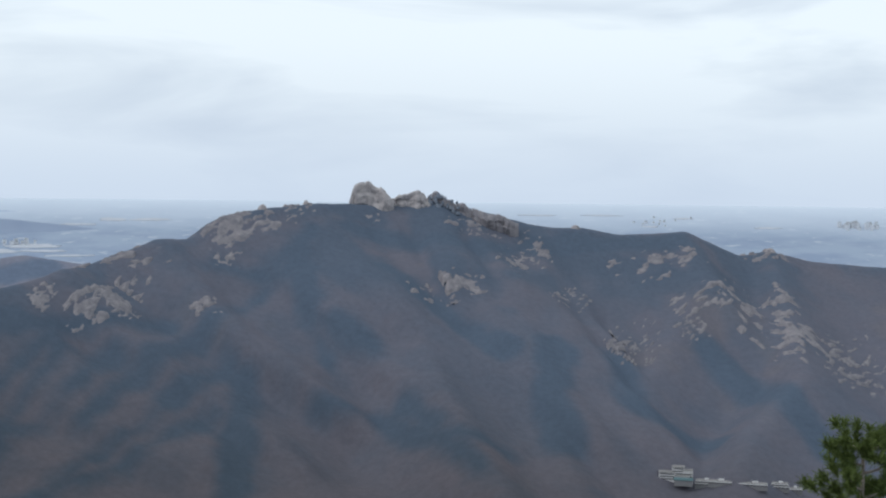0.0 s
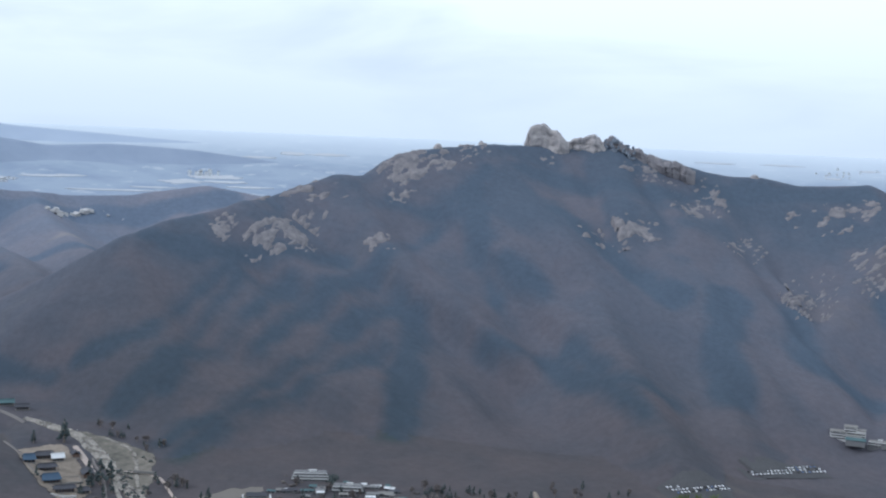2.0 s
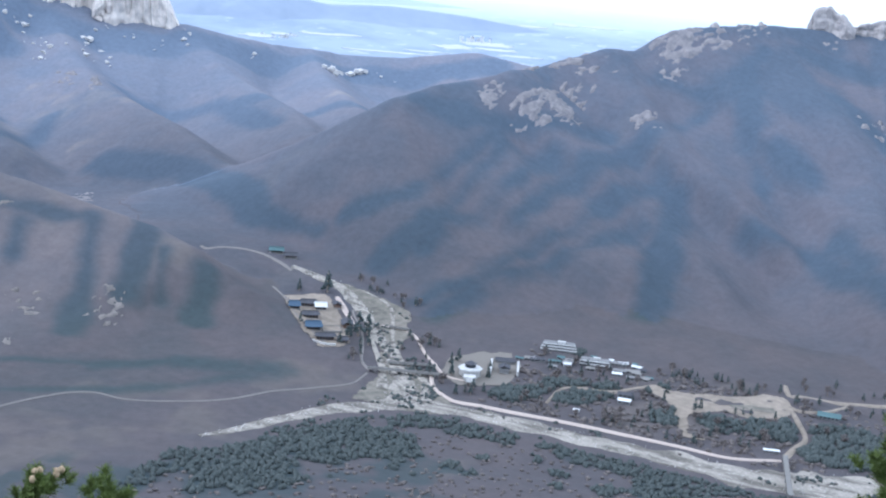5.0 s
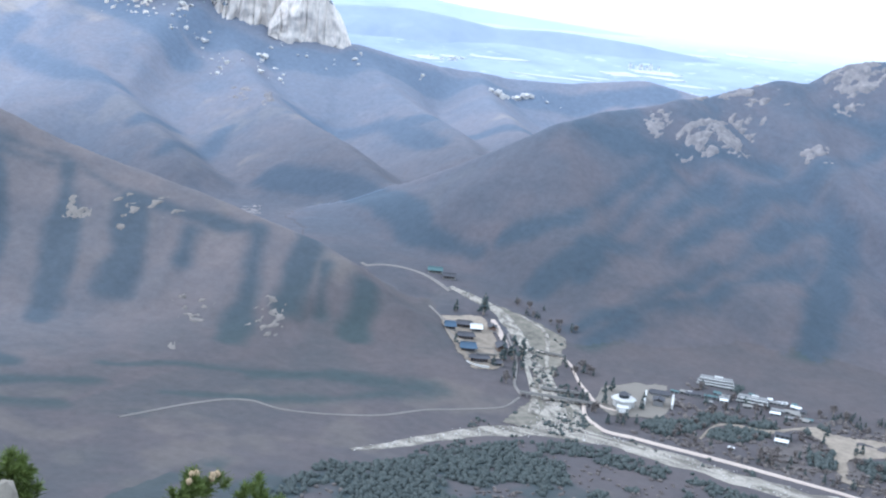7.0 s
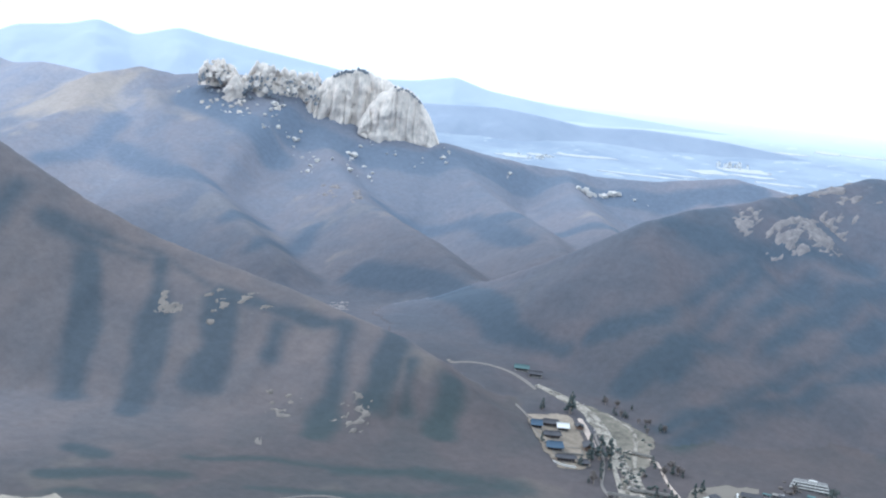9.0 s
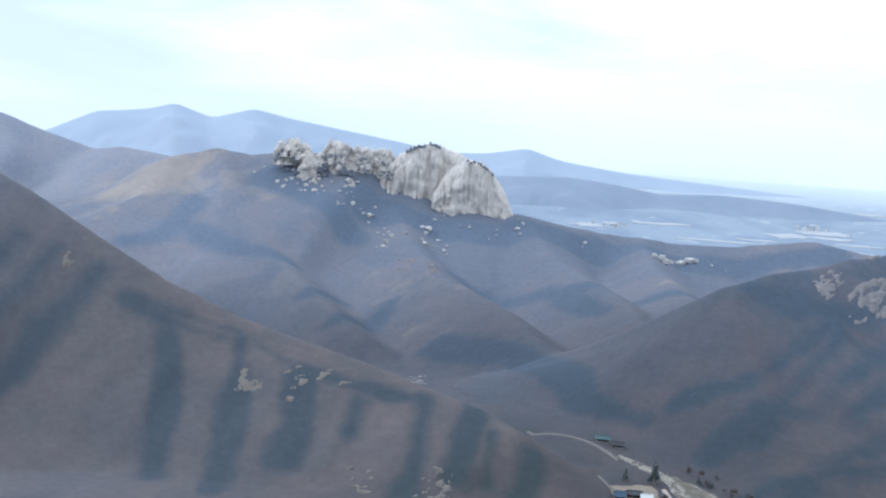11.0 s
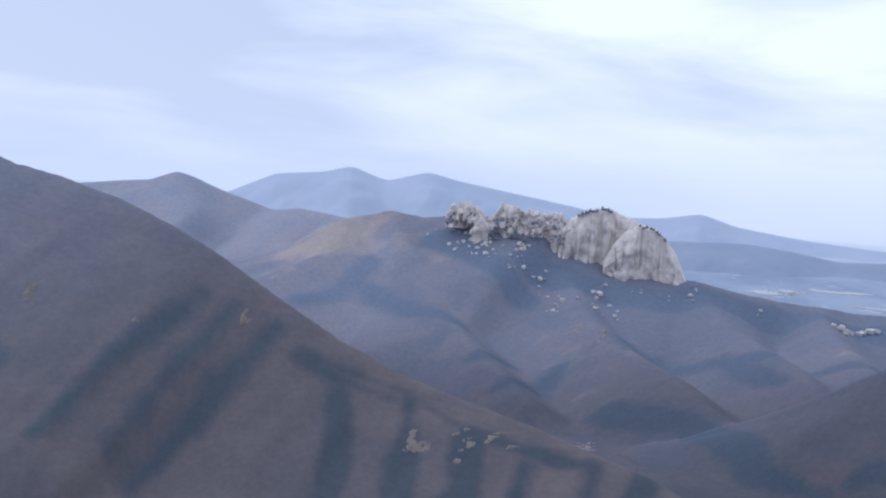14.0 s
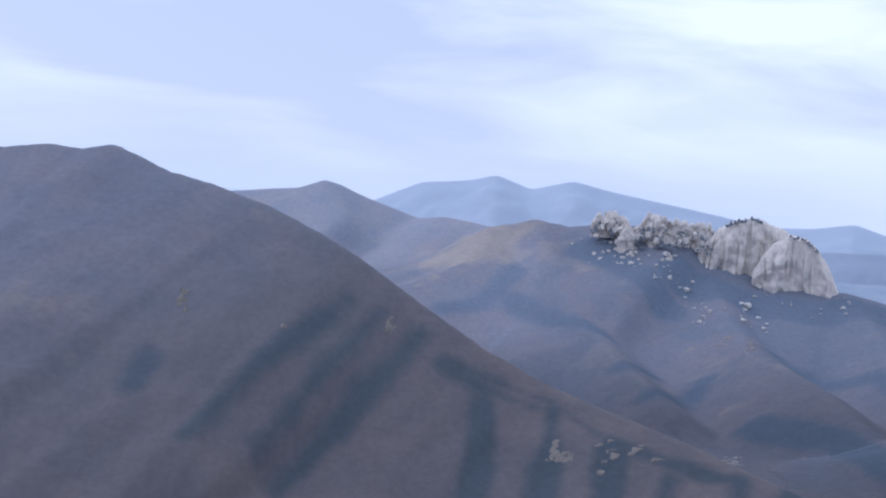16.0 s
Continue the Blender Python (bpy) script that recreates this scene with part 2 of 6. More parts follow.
def crown_material(name, lo, hi):
    m, nt, bsdf = shader(name, 1.0)
    geo = nt.nodes.new("ShaderNodeNewGeometry")
    island = ramp_of(nt, geo.outputs["Random Per Island"], 0.0, 1.0, lo, hi)
    fine = noise_of(nt, 2.2, 3.0, 0.7)
    col = mixed(nt, 0.8, island, ramp_of(nt, fine, 0.3, 0.7, (0.6, 0.6, 0.6), (1.4, 1.4, 1.4)), "MULTIPLY")
    nt.links.new(col, bsdf.inputs["Base Color"])
    bumped(nt, bsdf, fine, 0.8, 1.0)
    return m


BARE_CROWN = crown_material("leafless_crowns", (0.100, 0.088, 0.088), (0.150, 0.132, 0.127))
PINE_CROWN = crown_material("far_pine_crowns", (0.060, 0.072, 0.073), (0.078, 0.090, 0.089))
# pines of the far wall, distance haze mixed into the crown colour
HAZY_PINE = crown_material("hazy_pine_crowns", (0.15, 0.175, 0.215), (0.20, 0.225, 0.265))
SHRUB_CROWN = crown_material("conifer_crowns", (0.050, 0.066, 0.070), (0.095, 0.112, 0.110))

# ---- the lie of the land: crest lines in metres, and the height they give ----
CREST_EAST = [(-738, 1912, 251), (-699, 1980, 274), (-647, 2050, 288), (-610, 2114, 302), (-600, 2200, 304), (-500, 2306, 347),
              (-450, 2357, 345), (-407, 2406, 383), (-342, 2456, 401), (-260, 2527, 410), (-183, 2602, 411), (-95, 2638, 411),
              (-16, 2660, 422), (89, 2699, 396), (197, 2743, 366), (294, 2764, 364), (378, 2774, 350), (515, 2803, 356),
              (642, 2828, 305), (707, 2843, 315), (812, 2867, 293), (978, 2889, 281), (1400, 2900, 240)]
CREST_NORTH = [(-2346, 2320, 367), (-2302, 2434, 394), (-2225, 2477, 383), (-2116, 2500, 404), (-1990, 2512, 400), (-1890, 2545, 372), (-1850, 2556, 336),
               (-1728, 2598, 306), (-1620, 2640, 292), (-1559, 2679, 292), (-1489, 2776, 272), (-1416, 2870, 257), (-1278, 2988, 243),
               (-1168, 3033, 248), (-992, 3095, 278), (-862, 3082, 260), (-732, 3012, 248)]
CREST_WEST = [(-2600, 500, 420), (-2385, 749, 415), (-2239, 865, 437), (-2133, 937, 452), (-2072, 998, 465), (-2030, 1038, 460),
              (-1983, 1064, 472), (-1876, 1111, 435), (-1808, 1144, 422), (-1708, 1187, 395), (-1612, 1217, 363), (-1542, 1242, 331),
              (-1438, 1288, 270), (-1344, 1314, 225), (-1220, 1351, 180), (-1022, 1396, 139), (-868, 1415, 105), (-801, 1419, 84),
              (-734, 1410, 48)]
CREST_BACK = [(-3600, 900, 420), (-3370, 1527, 400), (-3225, 1813, 376), (-3107, 2009, 398), (-3003, 2196, 426), (-2960, 2253, 455),
              (-2938, 2314, 438), (-2893, 2387, 406), (-2813, 2495, 366), (-2575, 2370, 379), (-2432, 2405, 365), (-2346, 2360, 367)]
HOME = [(0, -6, 428), (-120, -500, 470), (-200, -1400, 520)]
SPURS_EAST = [
    [(-610, 2114, 298), (-640, 1930, 180), (-650, 1760, 88), (-615, 1640, 40)],
    [(-738, 1912, 248), (-800, 1800, 165), (-840, 1690, 92)],
    [(-420, 2400, 370), (-415, 2180, 232), (-455, 1960, 128), (-480, 1800, 70), (-490, 1680, 36)],
    [(-246, 2548, 400), (-280, 2313, 272), (-327, 2054, 142), (-385, 1881, 75), (-446, 1703, 25)],
    [(-109, 2618, 385), (-81, 2419, 290), (-47, 2220, 210), (10, 2000, 126), (63, 1819, 65), (100, 1677, 25)],
    [(-477, 2301, 340), (-498, 2091, 199), (-542, 1925, 122), (-569, 1771, 65), (-572, 1643, 30)],
    [(196, 2733, 360), (195, 2553, 280), (138, 2296, 175), (162, 2074, 92), (185, 1841, 34)],
    [(513, 2793, 350), (522, 2588, 259), (411, 2385, 169), (330, 2175, 97), (273, 1961, 44)],
    [(705, 2834, 310), (671, 2512, 201), (627, 2265, 125), (487, 2043, 65), (430, 1900, 32)]]
SPURS_NORTH = [
    [(-2289, 2418, 390), (-2066, 2285, 295), (-1846, 2105, 205), (-1570, 1945, 141), (-1395, 1829, 110)],
    [(-1847, 2552, 308), (-1623, 2343, 219), (-1467, 2207, 182), (-1192, 2025, 151), (-996, 1871, 104), (-900, 1770, 79)],
    [(-1557, 2681, 280), (-1334, 2484, 206), (-1103, 2299, 174), (-926, 2084, 139), (-840, 1911, 103)],
    [(-1357, 2920, 246), (-1193, 2643, 209), (-1003, 2399, 184), (-884, 2231, 160)]]
# belts of pine that run down the slopes, some also painting shaded spur flanks: width, then the line each one follows
PINES_WEST = [
    (19, (-1326, 1258), (-1194, 1327), (-1109, 1323)), (18, (-1090, 1324), (-1015, 1349), (-935, 1378)), (33, (-1249, 1251), (-1186, 1185), (-1103, 1084)),
    (37, (-1185, 1318), (-1100, 1219), (-1022, 1101)), (44, (-1075, 1311), (-1018, 1242), (-998, 1196)), (28, (-992, 1329), (-968, 1285)),
    (35, (-926, 1384), (-878, 1305), (-828, 1199)), (44, (-866, 1412), (-858, 1395), (-824, 1304)), (42, (-770, 1402), (-735, 1320)),
    (16, (-827, 1390), (-790, 1327)), (35, (-1390, 1249), (-1350, 1129), (-1290, 949)), (22, (-1477, 1179), (-1419, 992), (-1368, 858)),
    (23, (-1336, 1247), (-1273, 1266), (-1200, 1304)), (21, (-1514, 889), (-1482, 848))]
PINES_FOOT = [
    (16, (-1441, 1215), (-1376, 1054), (-1323, 935)), (30, (-968, 965), (-942, 972)), (20, (-874, 1041), (-818, 1104), (-752, 1137)),
    (31, (-752, 1137), (-695, 1208), (-603, 1248)), (19, (-931, 894), (-880, 964), (-843, 999)), (34, (-885, 825), (-863, 873), (-824, 906)),
    (27, (-776, 916), (-754, 946)), (9, (-779, 1018), (-675, 1109), (-607, 1229))]
PINES_AND_SHADE_EAST = [
    (35, (-330, 2069), (-392, 1936), (-420, 1837), (-470, 1719), (-510, 1534)), (47, (-306, 2046), (-293, 1886), (-280, 1701)),
    (53, (-249, 2325), (-214, 2201), (-112, 2139)), (36, (-272, 2365), (-323, 2216), (-409, 2081), (-498, 1807)),
    (40, (-190, 2003), (-103, 2001), (1, 1900), (57, 1797)), (62, (-99, 2379), (-13, 2296), (102, 2191)), (62, (197, 2218), (175, 2033), (186, 1953)),
    (54, (311, 2278), (316, 2106), (432, 2089)), (69, (489, 2395), (546, 2280), (607, 2079)), (36, (-53, 2008), (8, 1898), (90, 1877)),
    (47, (-384, 2296), (-274, 2293), (-241, 2450)), (41, (-709, 1934), (-606, 1963), (-447, 2116))]
PINES_SIDE = [
    (63, (-181, 2503), (35, 2524), (270, 2711), (510, 2758)), (37, (-495, 1994), (-549, 1789), (-636, 1626)), (37, (-333, 1922), (-450, 1702), (-548, 1553)),
    (34, (-581, 1967), (-647, 1745), (-724, 1712)), (34, (-564, 1949), (-584, 1825), (-585, 1668)), (39, (-214, 2201), (-186, 2119))]
PINES_AND_SHADE_NORTH = [
    (91, (-2103, 2390), (-1791, 2328)), (98, (-1851, 2439), (-1560, 2546), (-1385, 2779)), (78, (-1394, 2794), (-1161, 2941), (-923, 3052)),
    (35, (-1582, 1935), (-1604, 2068)), (44, (-1487, 2310), (-1292, 2356), (-1095, 2227)), (58, (-1265, 1916), (-1088, 1890), (-876, 1722)),
    (56, (-2048, 2122), (-1882, 2070), (-1753, 2080)), (37, (-857, 1705), (-758, 1694)), (37, (-1504, 2101), (-1436, 1841)),
    (55, (-1255, 2338), (-1071, 2428), (-840, 2380)), (44, (-2158, 2221), (-2083, 2047), (-2109, 1956))]
# river bed and side brook along the valley floor
STREAM = [(-2200, 60, 60), (-1500, 330, 38), (-1000, 690, 22), (-760, 890, 14), (-562, 1011, 8), (-525, 1122, 3), (-494, 1188, 1), (-438, 1236, 0),
          (-392, 1250, 0), (-329, 1246, -2), (-268, 1243, -4), (-209, 1239, -6), (-152, 1233, -8), (-96, 1226, -10), (-33, 1241, -12),
          (38, 1304, -14), (300, 1500, -20), (700, 1750, -28), (1500, 2000, -40)]
BROOK = [(-1050, 1680, 58), (-869, 1599, 45), (-808, 1600, 42), (-758, 1587, 36), (-693, 1559, 30), (-629, 1524, 22), (-575, 1472, 16),
         (-522, 1397, 10), (-486, 1333, 5), (-454, 1271, 1), (-445, 1245, 0)]


def value_noise(x, y, seed):
    """Smooth noise from -1 to 1 with a cell of one unit."""
    xi, yi = np.floor(x), np.floor(y)
    fx, fy = x - xi, y - yi
    fx, fy = fx * fx * fx * (fx * (fx * 6 - 15) + 10), fy * fy * fy * (fy * (fy * 6 - 15) + 10)

    def corner(a, b):
        n = (a.astype(np.int64) * 374761393 + b.astype(np.int64) * 668265263 + seed * 144665 + 7919) & 0xFFFFFFFF
        n = ((n ^ (n >> 13)) * 1274126177) & 0xFFFFFFFF
        return ((n ^ (n >> 16)) & 0xFFFF) / 32767.5 - 1

    top = corner(xi, yi) * (1 - fx) + corner(xi + 1, yi) * fx
    low = corner(xi, yi + 1) * (1 - fx) + corner(xi + 1, yi + 1) * fx
    return top * (1 - fy) + low * fy


def fbm(x, y, size, octaves, seed):
    total, gain, norm = 0.0, 1.0, 0.0
    for k in range(octaves):
        total = total + gain * value_noise(x / size * 2 ** k, y / size * 2 ** k, seed + k)
        norm += gain
        gain *= 0.5
    return total / norm


def along(line, x, y):
    """Distance to a line, the line's height there, and how far along it that is."""
    best = np.full(x.shape, 1e9)
    z = np.zeros(x.shape)
    s = np.zeros(x.shape)
    run = 0.0
    for (ax, ay, az), (bx, by, bz) in zip(line, line[1:]):
        ux, uy = bx - ax, by - ay
        length = math.hypot(ux, uy)
        k = np.clip(((x - ax) * ux + (y - ay) * uy) / length ** 2, 0, 1)
        d = np.hypot(x - ax - k * ux, y - ay - k * uy)
        near = d < best
        best = np.where(near, d, best)
        z = np.where(near, az + k * (bz - az), z)
        s = np.where(near, run + k * length, s)
        run += length
    # round the ends the lines of fall fan out
    for (ex, ey, _), (fx, fy, _), sign, at in ((line[0], line[1], -1, 0.0), (line[-1], line[-2], 1, run)):
        end = np.hypot(x - ex, y - ey) < best + 0.01
        fan = np.arctan2((x - ex) * (fy - ey) - (y - ey) * (fx - ex), -((x - ex) * (fx - ex) + (y - ey) * (fy - ey)))
        s = np.where(end, at + 130 * fan, s)
    return best, z, s


def mountain(line, x, y, slope, period, depth, seed):
    """Height of a wooded ridge with uneven gullies running down from its crest, and where pines stand on it."""
    d, z, s = along(line, x, y)
    warp = 0.55 * period * fbm(x, y, 3.0 * period, 3, seed) + 10 * fbm(x, y, 45, 2, seed + 9)
    t = (s + warp) / period
    broad = value_noise(t * 1.3, d / 520 + 3.5, seed + 3)
    narrow = value_noise(t * 2.9, d / 300 + 8.5, seed + 4)
    wave = 1 - np.abs(0.75 * broad + 0.35 * narrow) * 1.5
    cut = depth * np.clip(d / 150, 0, 1) * (0.25 + 0.5 * (1 - np.clip(1 - wave, 0, 1)))
    drop = slope * (np.sqrt(d * d + 16 ** 2) - 16)
    rough = (8 * fbm(x, y, 110, 4, seed + 5)) * np.clip(d / 110, 0.12, 1) + 20 * fbm(x, y, 330, 3, seed + 6) * np.clip(d / 250 - 0.2, 0, 1)
    side = 0.55 * value_noise(t * 1.3 + 0.17, d / 700 + 3.5, seed + 3) + 0.65 * value_noise(t * 2.9 + 0.2, d / 520 + 8.5, seed + 4)
    lean = 0.5 + 0.5 * side
    return z - drop - cut + rough, lean, d


def far_floor(r):
    """The plain beyond the hills, which climbs to the eye's level at the horizon."""
    k = np.clip((r - 2600) / 2300, 0, 1)
    el = -8.2 + 7.8 * k ** 0.62
    return 430 + r * np.tan(np.radians(el))


def land(x, y):
    """Height, owner (0 valley, 1 east, 2 north, 3 west, 4 back, 5 home) and pine cover of the land."""
    x, y = np.asarray(x, float), np.asarray(y, float)
    r = np.hypot(x, y)
    ds, zs, _ = along(STREAM, x, y)
    db, zb, _ = along(BROOK, x, y)
    bed = np.minimum(ds, db)
    # the floor follows the water's fall, smoothly between the two valleys
    top, total = 0.0, 0.0
    for line in (STREAM, BROOK):
        for (ax, ay, az), (bx, by, bz) in zip(line, line[1:]):
            for k in (0.0, 0.34, 0.67):
                w = 1 / ((x - ax - k * (bx - ax)) ** 2 + (y - ay - k * (by - ay)) ** 2 + 900.0) ** 2
                top, total = top + w * (az + k * (bz - az)), total + w
    water = top / total
    floor = water + 0.02 * np.clip(bed - 30, 0, 400) + 2.2 * np.clip(bed / 30 - 0.6, 0, 1) * np.clip((x + 720) / 130, 0, 1)
    floor = floor + 2.5 * fbm(x, y, 90, 3, 77) * np.clip(bed / 120 - 0.3, 0, 1)
    floor = np.where(r > 2600, np.maximum(floor, far_floor(r)), floor)
    hills = []
    leans = []
    for owner, line, slope, period, depth, seed in (
            (1, CREST_EAST, 0.45, 150, 62, 11), (2, CREST_NORTH, 0.40, 150, 60, 23), (3, CREST_WEST, 0.50, 66, 14, 31),
            (4, CREST_BACK, 0.45, 200, 40, 43), (5, HOME, 0.50, 120, 12, 57)):
        h, lean, _ = mountain(line, x, y, slope, period, depth, seed)
        hills.append((owner, h))
        leans.append((owner, lean))
    for owner, spurs, slope in ((1, SPURS_EAST, 0.62), (2, SPURS_NORTH, 0.55)):
        for i, line in enumerate(spurs):
            h, lean, _ = mountain(line, x, y, slope, 95, 22, 61 + 5 * i + owner)
            hills.append((owner, h))
            leans.append((owner, lean))
    stack = np.stack([floor] + [h for _, h in hills])
    owners = np.array([0] + [o for o, _ in hills])
    soft = 7.0
    top = stack.max(0)
    height = top + soft * np.log(np.exp((stack - top) / soft).sum(0)) - soft * 0.35
    pick = stack.argmax(0)
    lean = np.take_along_axis(np.stack([np.where(x < -500, leans[2][1], leans[0][1])] + [v for _, v in leans]), pick[None], 0)[0]
    # the river and the brook have cut their valley floors free of the slopes
    cut_s = water + 10 + 0.35 * np.clip(ds - 130, 0, 60) + 1.1 * np.clip(ds - 190, 0, None)
    cut_b = water + 10 + 1.0 * np.clip(db - 80, 0, None)
    lid = np.minimum(np.maximum(cut_s, floor), np.maximum(cut_b, floor + 0.0))
    height = lid - 9.0 * np.logaddexp((lid - height) / 9.0, 0.0)
    # the summit ledge falls away steeply in front of the eye
    ledge = 428.3 - 0.8 * np.clip(r - 3, 0, 60) - 0.40 * np.clip(r - 63, 0, None)
    height = np.where((r < 900) & (y > -0.6 * np.abs(x) - 2), np.minimum(height, ledge), height)
    return height, owners[pick], lean, bed


def belts(rows, x, y):
    """How far inside the nearest belt a point lies, in metres (negative: outside)."""
    best = np.full(x.shape, -1e4)
    for width, *line in rows:
        for (ax, ay), (bx, by) in zip(line, line[1:]):
            ux, uy = bx - ax, by - ay
            k = np.clip(((x - ax) * ux + (y - ay) * uy) / (ux * ux + uy * uy), 0, 1)
            best = np.maximum(best, width / 2 - np.hypot(x - ax - k * ux, y - ay - k * uy))
    return best


def height_at(x, y):
    return land(np.atleast_1d(x), np.atleast_1d(y))[0]


# ---- ground, hills and mountains ----
def part(name, bm, material, parent=None, label=""):
    """Links a bmesh as one mesh object, under a thing or a part."""
    me = bpy.data.meshes.new(name)
    bm.to_mesh(me)
    bm.free()
    ob = new(name, me)
    if material:
        me.materials.append(material)
    if parent:
        ob.parent = parent
    if label:
        ob["label"] = label
    return ob


def mesh_from(name, verts, faces, material, smooth=True, parent=None):
    me = bpy.data.meshes.new(name)
    verts, faces = np.asarray(verts, np.float32), np.asarray(faces, np.int32)
    n = faces.shape[1]
    me.vertices.add(len(verts))
    me.vertices.foreach_set("co", verts.ravel())
    me.loops.add(faces.size)
    me.loops.foreach_set("vertex_index", faces.ravel())
    me.polygons.add(len(faces))
    me.polygons.foreach_set("loop_start", np.arange(0, faces.size, n, dtype=np.int32))
    me.polygons.foreach_set("loop_total", np.full(len(faces), n, np.int32))
    me.polygons.foreach_set("use_smooth", np.full(len(faces), smooth))
    me.update(calc_edges=True)
    me.validate()
    ob = new(name, me)
    if material:
        me.materials.append(material)
    if parent:
        ob.parent = parent
    return ob


def add_attribute(ob, name, values):
    at = ob.data.attributes.new(name, "FLOAT", "POINT")
    at.data.foreach_set("value", np.asarray(values, np.float32))


def step(v, low, high):
    k = np.clip((v - low) / (high - low), 0, 1)
    return k * k * (3 - 2 * k)


SUN_PATCH = (-2330, 2240)  # a slope where tan sunlight is painted in


def build_land():
    az = np.radians(np.concatenate([np.arange(-30, 78, 0.13), np.arange(78, 330, 2.0)]))
    rings = np.concatenate([[0.05, 1.5, 3, 5, 8, 12, 16, 22, 30], np.geomspace(45, 880, 44), np.geomspace(890, 3500, 400), np.geomspace(3520, 4960, 60)])
    a, r = np.meshgrid(az, rings)
    x, y = -r * np.sin(a), r * np.cos(a)
    z, owner, lean, bed = land(x, y)
    crest = np.minimum.reduce([along(c, x, y)[0] for c in (CREST_EAST, CREST_NORTH, CREST_WEST, CREST_BACK)])
    inner = (slice(1, -1), slice(1, -1))
    for k in range(9):
        for grid in (z, lean):
            soft = (2 * grid[inner] + grid[:-2, 1:-1] + grid[2:, 1:-1] + grid[1:-1, :-2] + grid[1:-1, 2:]) / 6
            held = (r > 1350) & (bed > 70) & ((crest > 25) | (k < 2))
            grid[inner] = np.where(held[inner], soft, grid[inner])
    # the uneven tops of the woods
    canopy = 1.5 * fbm(x, y, 38, 3, 131) + 0.8 * fbm(x, y, 14, 2, 137)
    z = z + canopy * step(r, 1000, 1300) * step(bed, 90, 160) * step(3600 - r, 0, 400)
    n_r, n_a = x.shape
    i = np.arange(n_r * n_a).reshape(n_r, n_a)
    nxt = np.roll(i, -1, axis=1)
    quads = np.stack([i[:-1], nxt[:-1], nxt[1:], i[1:]], -1)[..., ::-1].reshape(-1, 4)
    verts = np.stack([x, y, z], -1).reshape(-1, 3)
    # pines keep to one flank of each spur, part cover, part painted flank shade, and to patches; earth shows through in
    # places
    broad = fbm(x, y, 240, 4, 91)
    mottle = fbm(x, y, 130, 5, 151)
    lean_line = lean
    lean = 0.5 + 0.85 * (lean - 0.5) + 0.46 * mottle
    fine = fbm(x, y, 40, 3, 97)
    high = 0.10 * step(z, 120, 330)
    strewn = step(lean + 0.14 * broad + 0.16 * fine + high, 0.40, 0.72)
    inside_belt = belts(PINES_WEST + PINES_FOOT + PINES_AND_SHADE_EAST + PINES_SIDE + PINES_AND_SHADE_NORTH, x, y)
    wander = 16 * fine + 22 * mottle
    wander = np.where(x < -700, 0.55 * wander, wander)
    belt = step(inside_belt + wander, np.where(x < -700, -13 - 9 * step(-x, 1150, 1400), -22), np.where(x < -700, 11 + 4 * step(-x, 1150, 1400), 18))
    belt = np.where(inside_belt > -60, belt, 0.0)
    pine = np.maximum(belt, np.where(owner == 1, 0.35 + 0.5 * step(z + 60 * mottle + 30 * fine, 215, 310), 0.42) * strewn)
    pine = np.where((owner == 3) | ((owner == 0) & (x < -640)), np.maximum(belt, 0.22 * strewn), pine)
    bank = np.interp(x, [q[0] for q in STREAM], [q[1] for q in STREAM])
    near_bank = step(105 + 120 * fine + 60 * broad - bed, 0, 50) * (y < bank) * (x > -560) + 0.8 * step(broad + 0.6 * fine, 0.10, 0.34) * (y < bank)
    pine = np.where((owner == 0) & (x >= -640), np.maximum(belt, np.clip(near_bank, 0, 1)), pine)
    pine = np.where(owner == 4, pine * 0.5, pine)
    earth = step(fbm(x, y, 180, 4, 105) + 0.4 * fine, 0.34, 0.62) * 0.45
    pine = np.where(owner == 0, pine * step(bed, 30, 70), pine)
    # dry holds painted sunlight on that slope: earth colour up, pines down
    dry = step(190 - np.hypot(x - SUN_PATCH[0], (y - SUN_PATCH[1]) * 0.8) + 70 * fine + 50 * broad, 0, 110)
    earth = np.maximum(earth, 0.85 * dry)
    pine = pine * (1 - 0.8 * dry)
    # weights that mix the painted haze: back adds it, near takes it off
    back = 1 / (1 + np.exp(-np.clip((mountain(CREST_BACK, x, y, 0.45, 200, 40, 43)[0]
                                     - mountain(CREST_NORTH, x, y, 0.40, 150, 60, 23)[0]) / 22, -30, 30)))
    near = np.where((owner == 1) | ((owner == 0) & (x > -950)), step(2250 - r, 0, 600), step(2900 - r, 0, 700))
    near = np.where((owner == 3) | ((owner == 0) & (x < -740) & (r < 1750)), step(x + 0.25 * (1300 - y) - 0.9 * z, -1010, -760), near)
    # the ridge's far west end takes on the north palette's haze
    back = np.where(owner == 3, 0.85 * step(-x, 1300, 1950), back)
    face_owner = owner.reshape(-1)[quads[:, 0]]
    face_owner = np.where(face_owner == 5, 0, face_owner)
    face_r = r.reshape(-1)[quads[:, 0]]
    face_x = x.reshape(-1)[quads[:, 0]]
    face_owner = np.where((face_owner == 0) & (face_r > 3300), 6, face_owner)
    face_owner = np.where((face_owner == 0) & (face_r > 1740), np.where(face_x < -950, 2, 1), face_owner)
    face_owner = np.where((face_owner == 0) & (face_x < -740) & (face_r > 800), 3, face_owner)
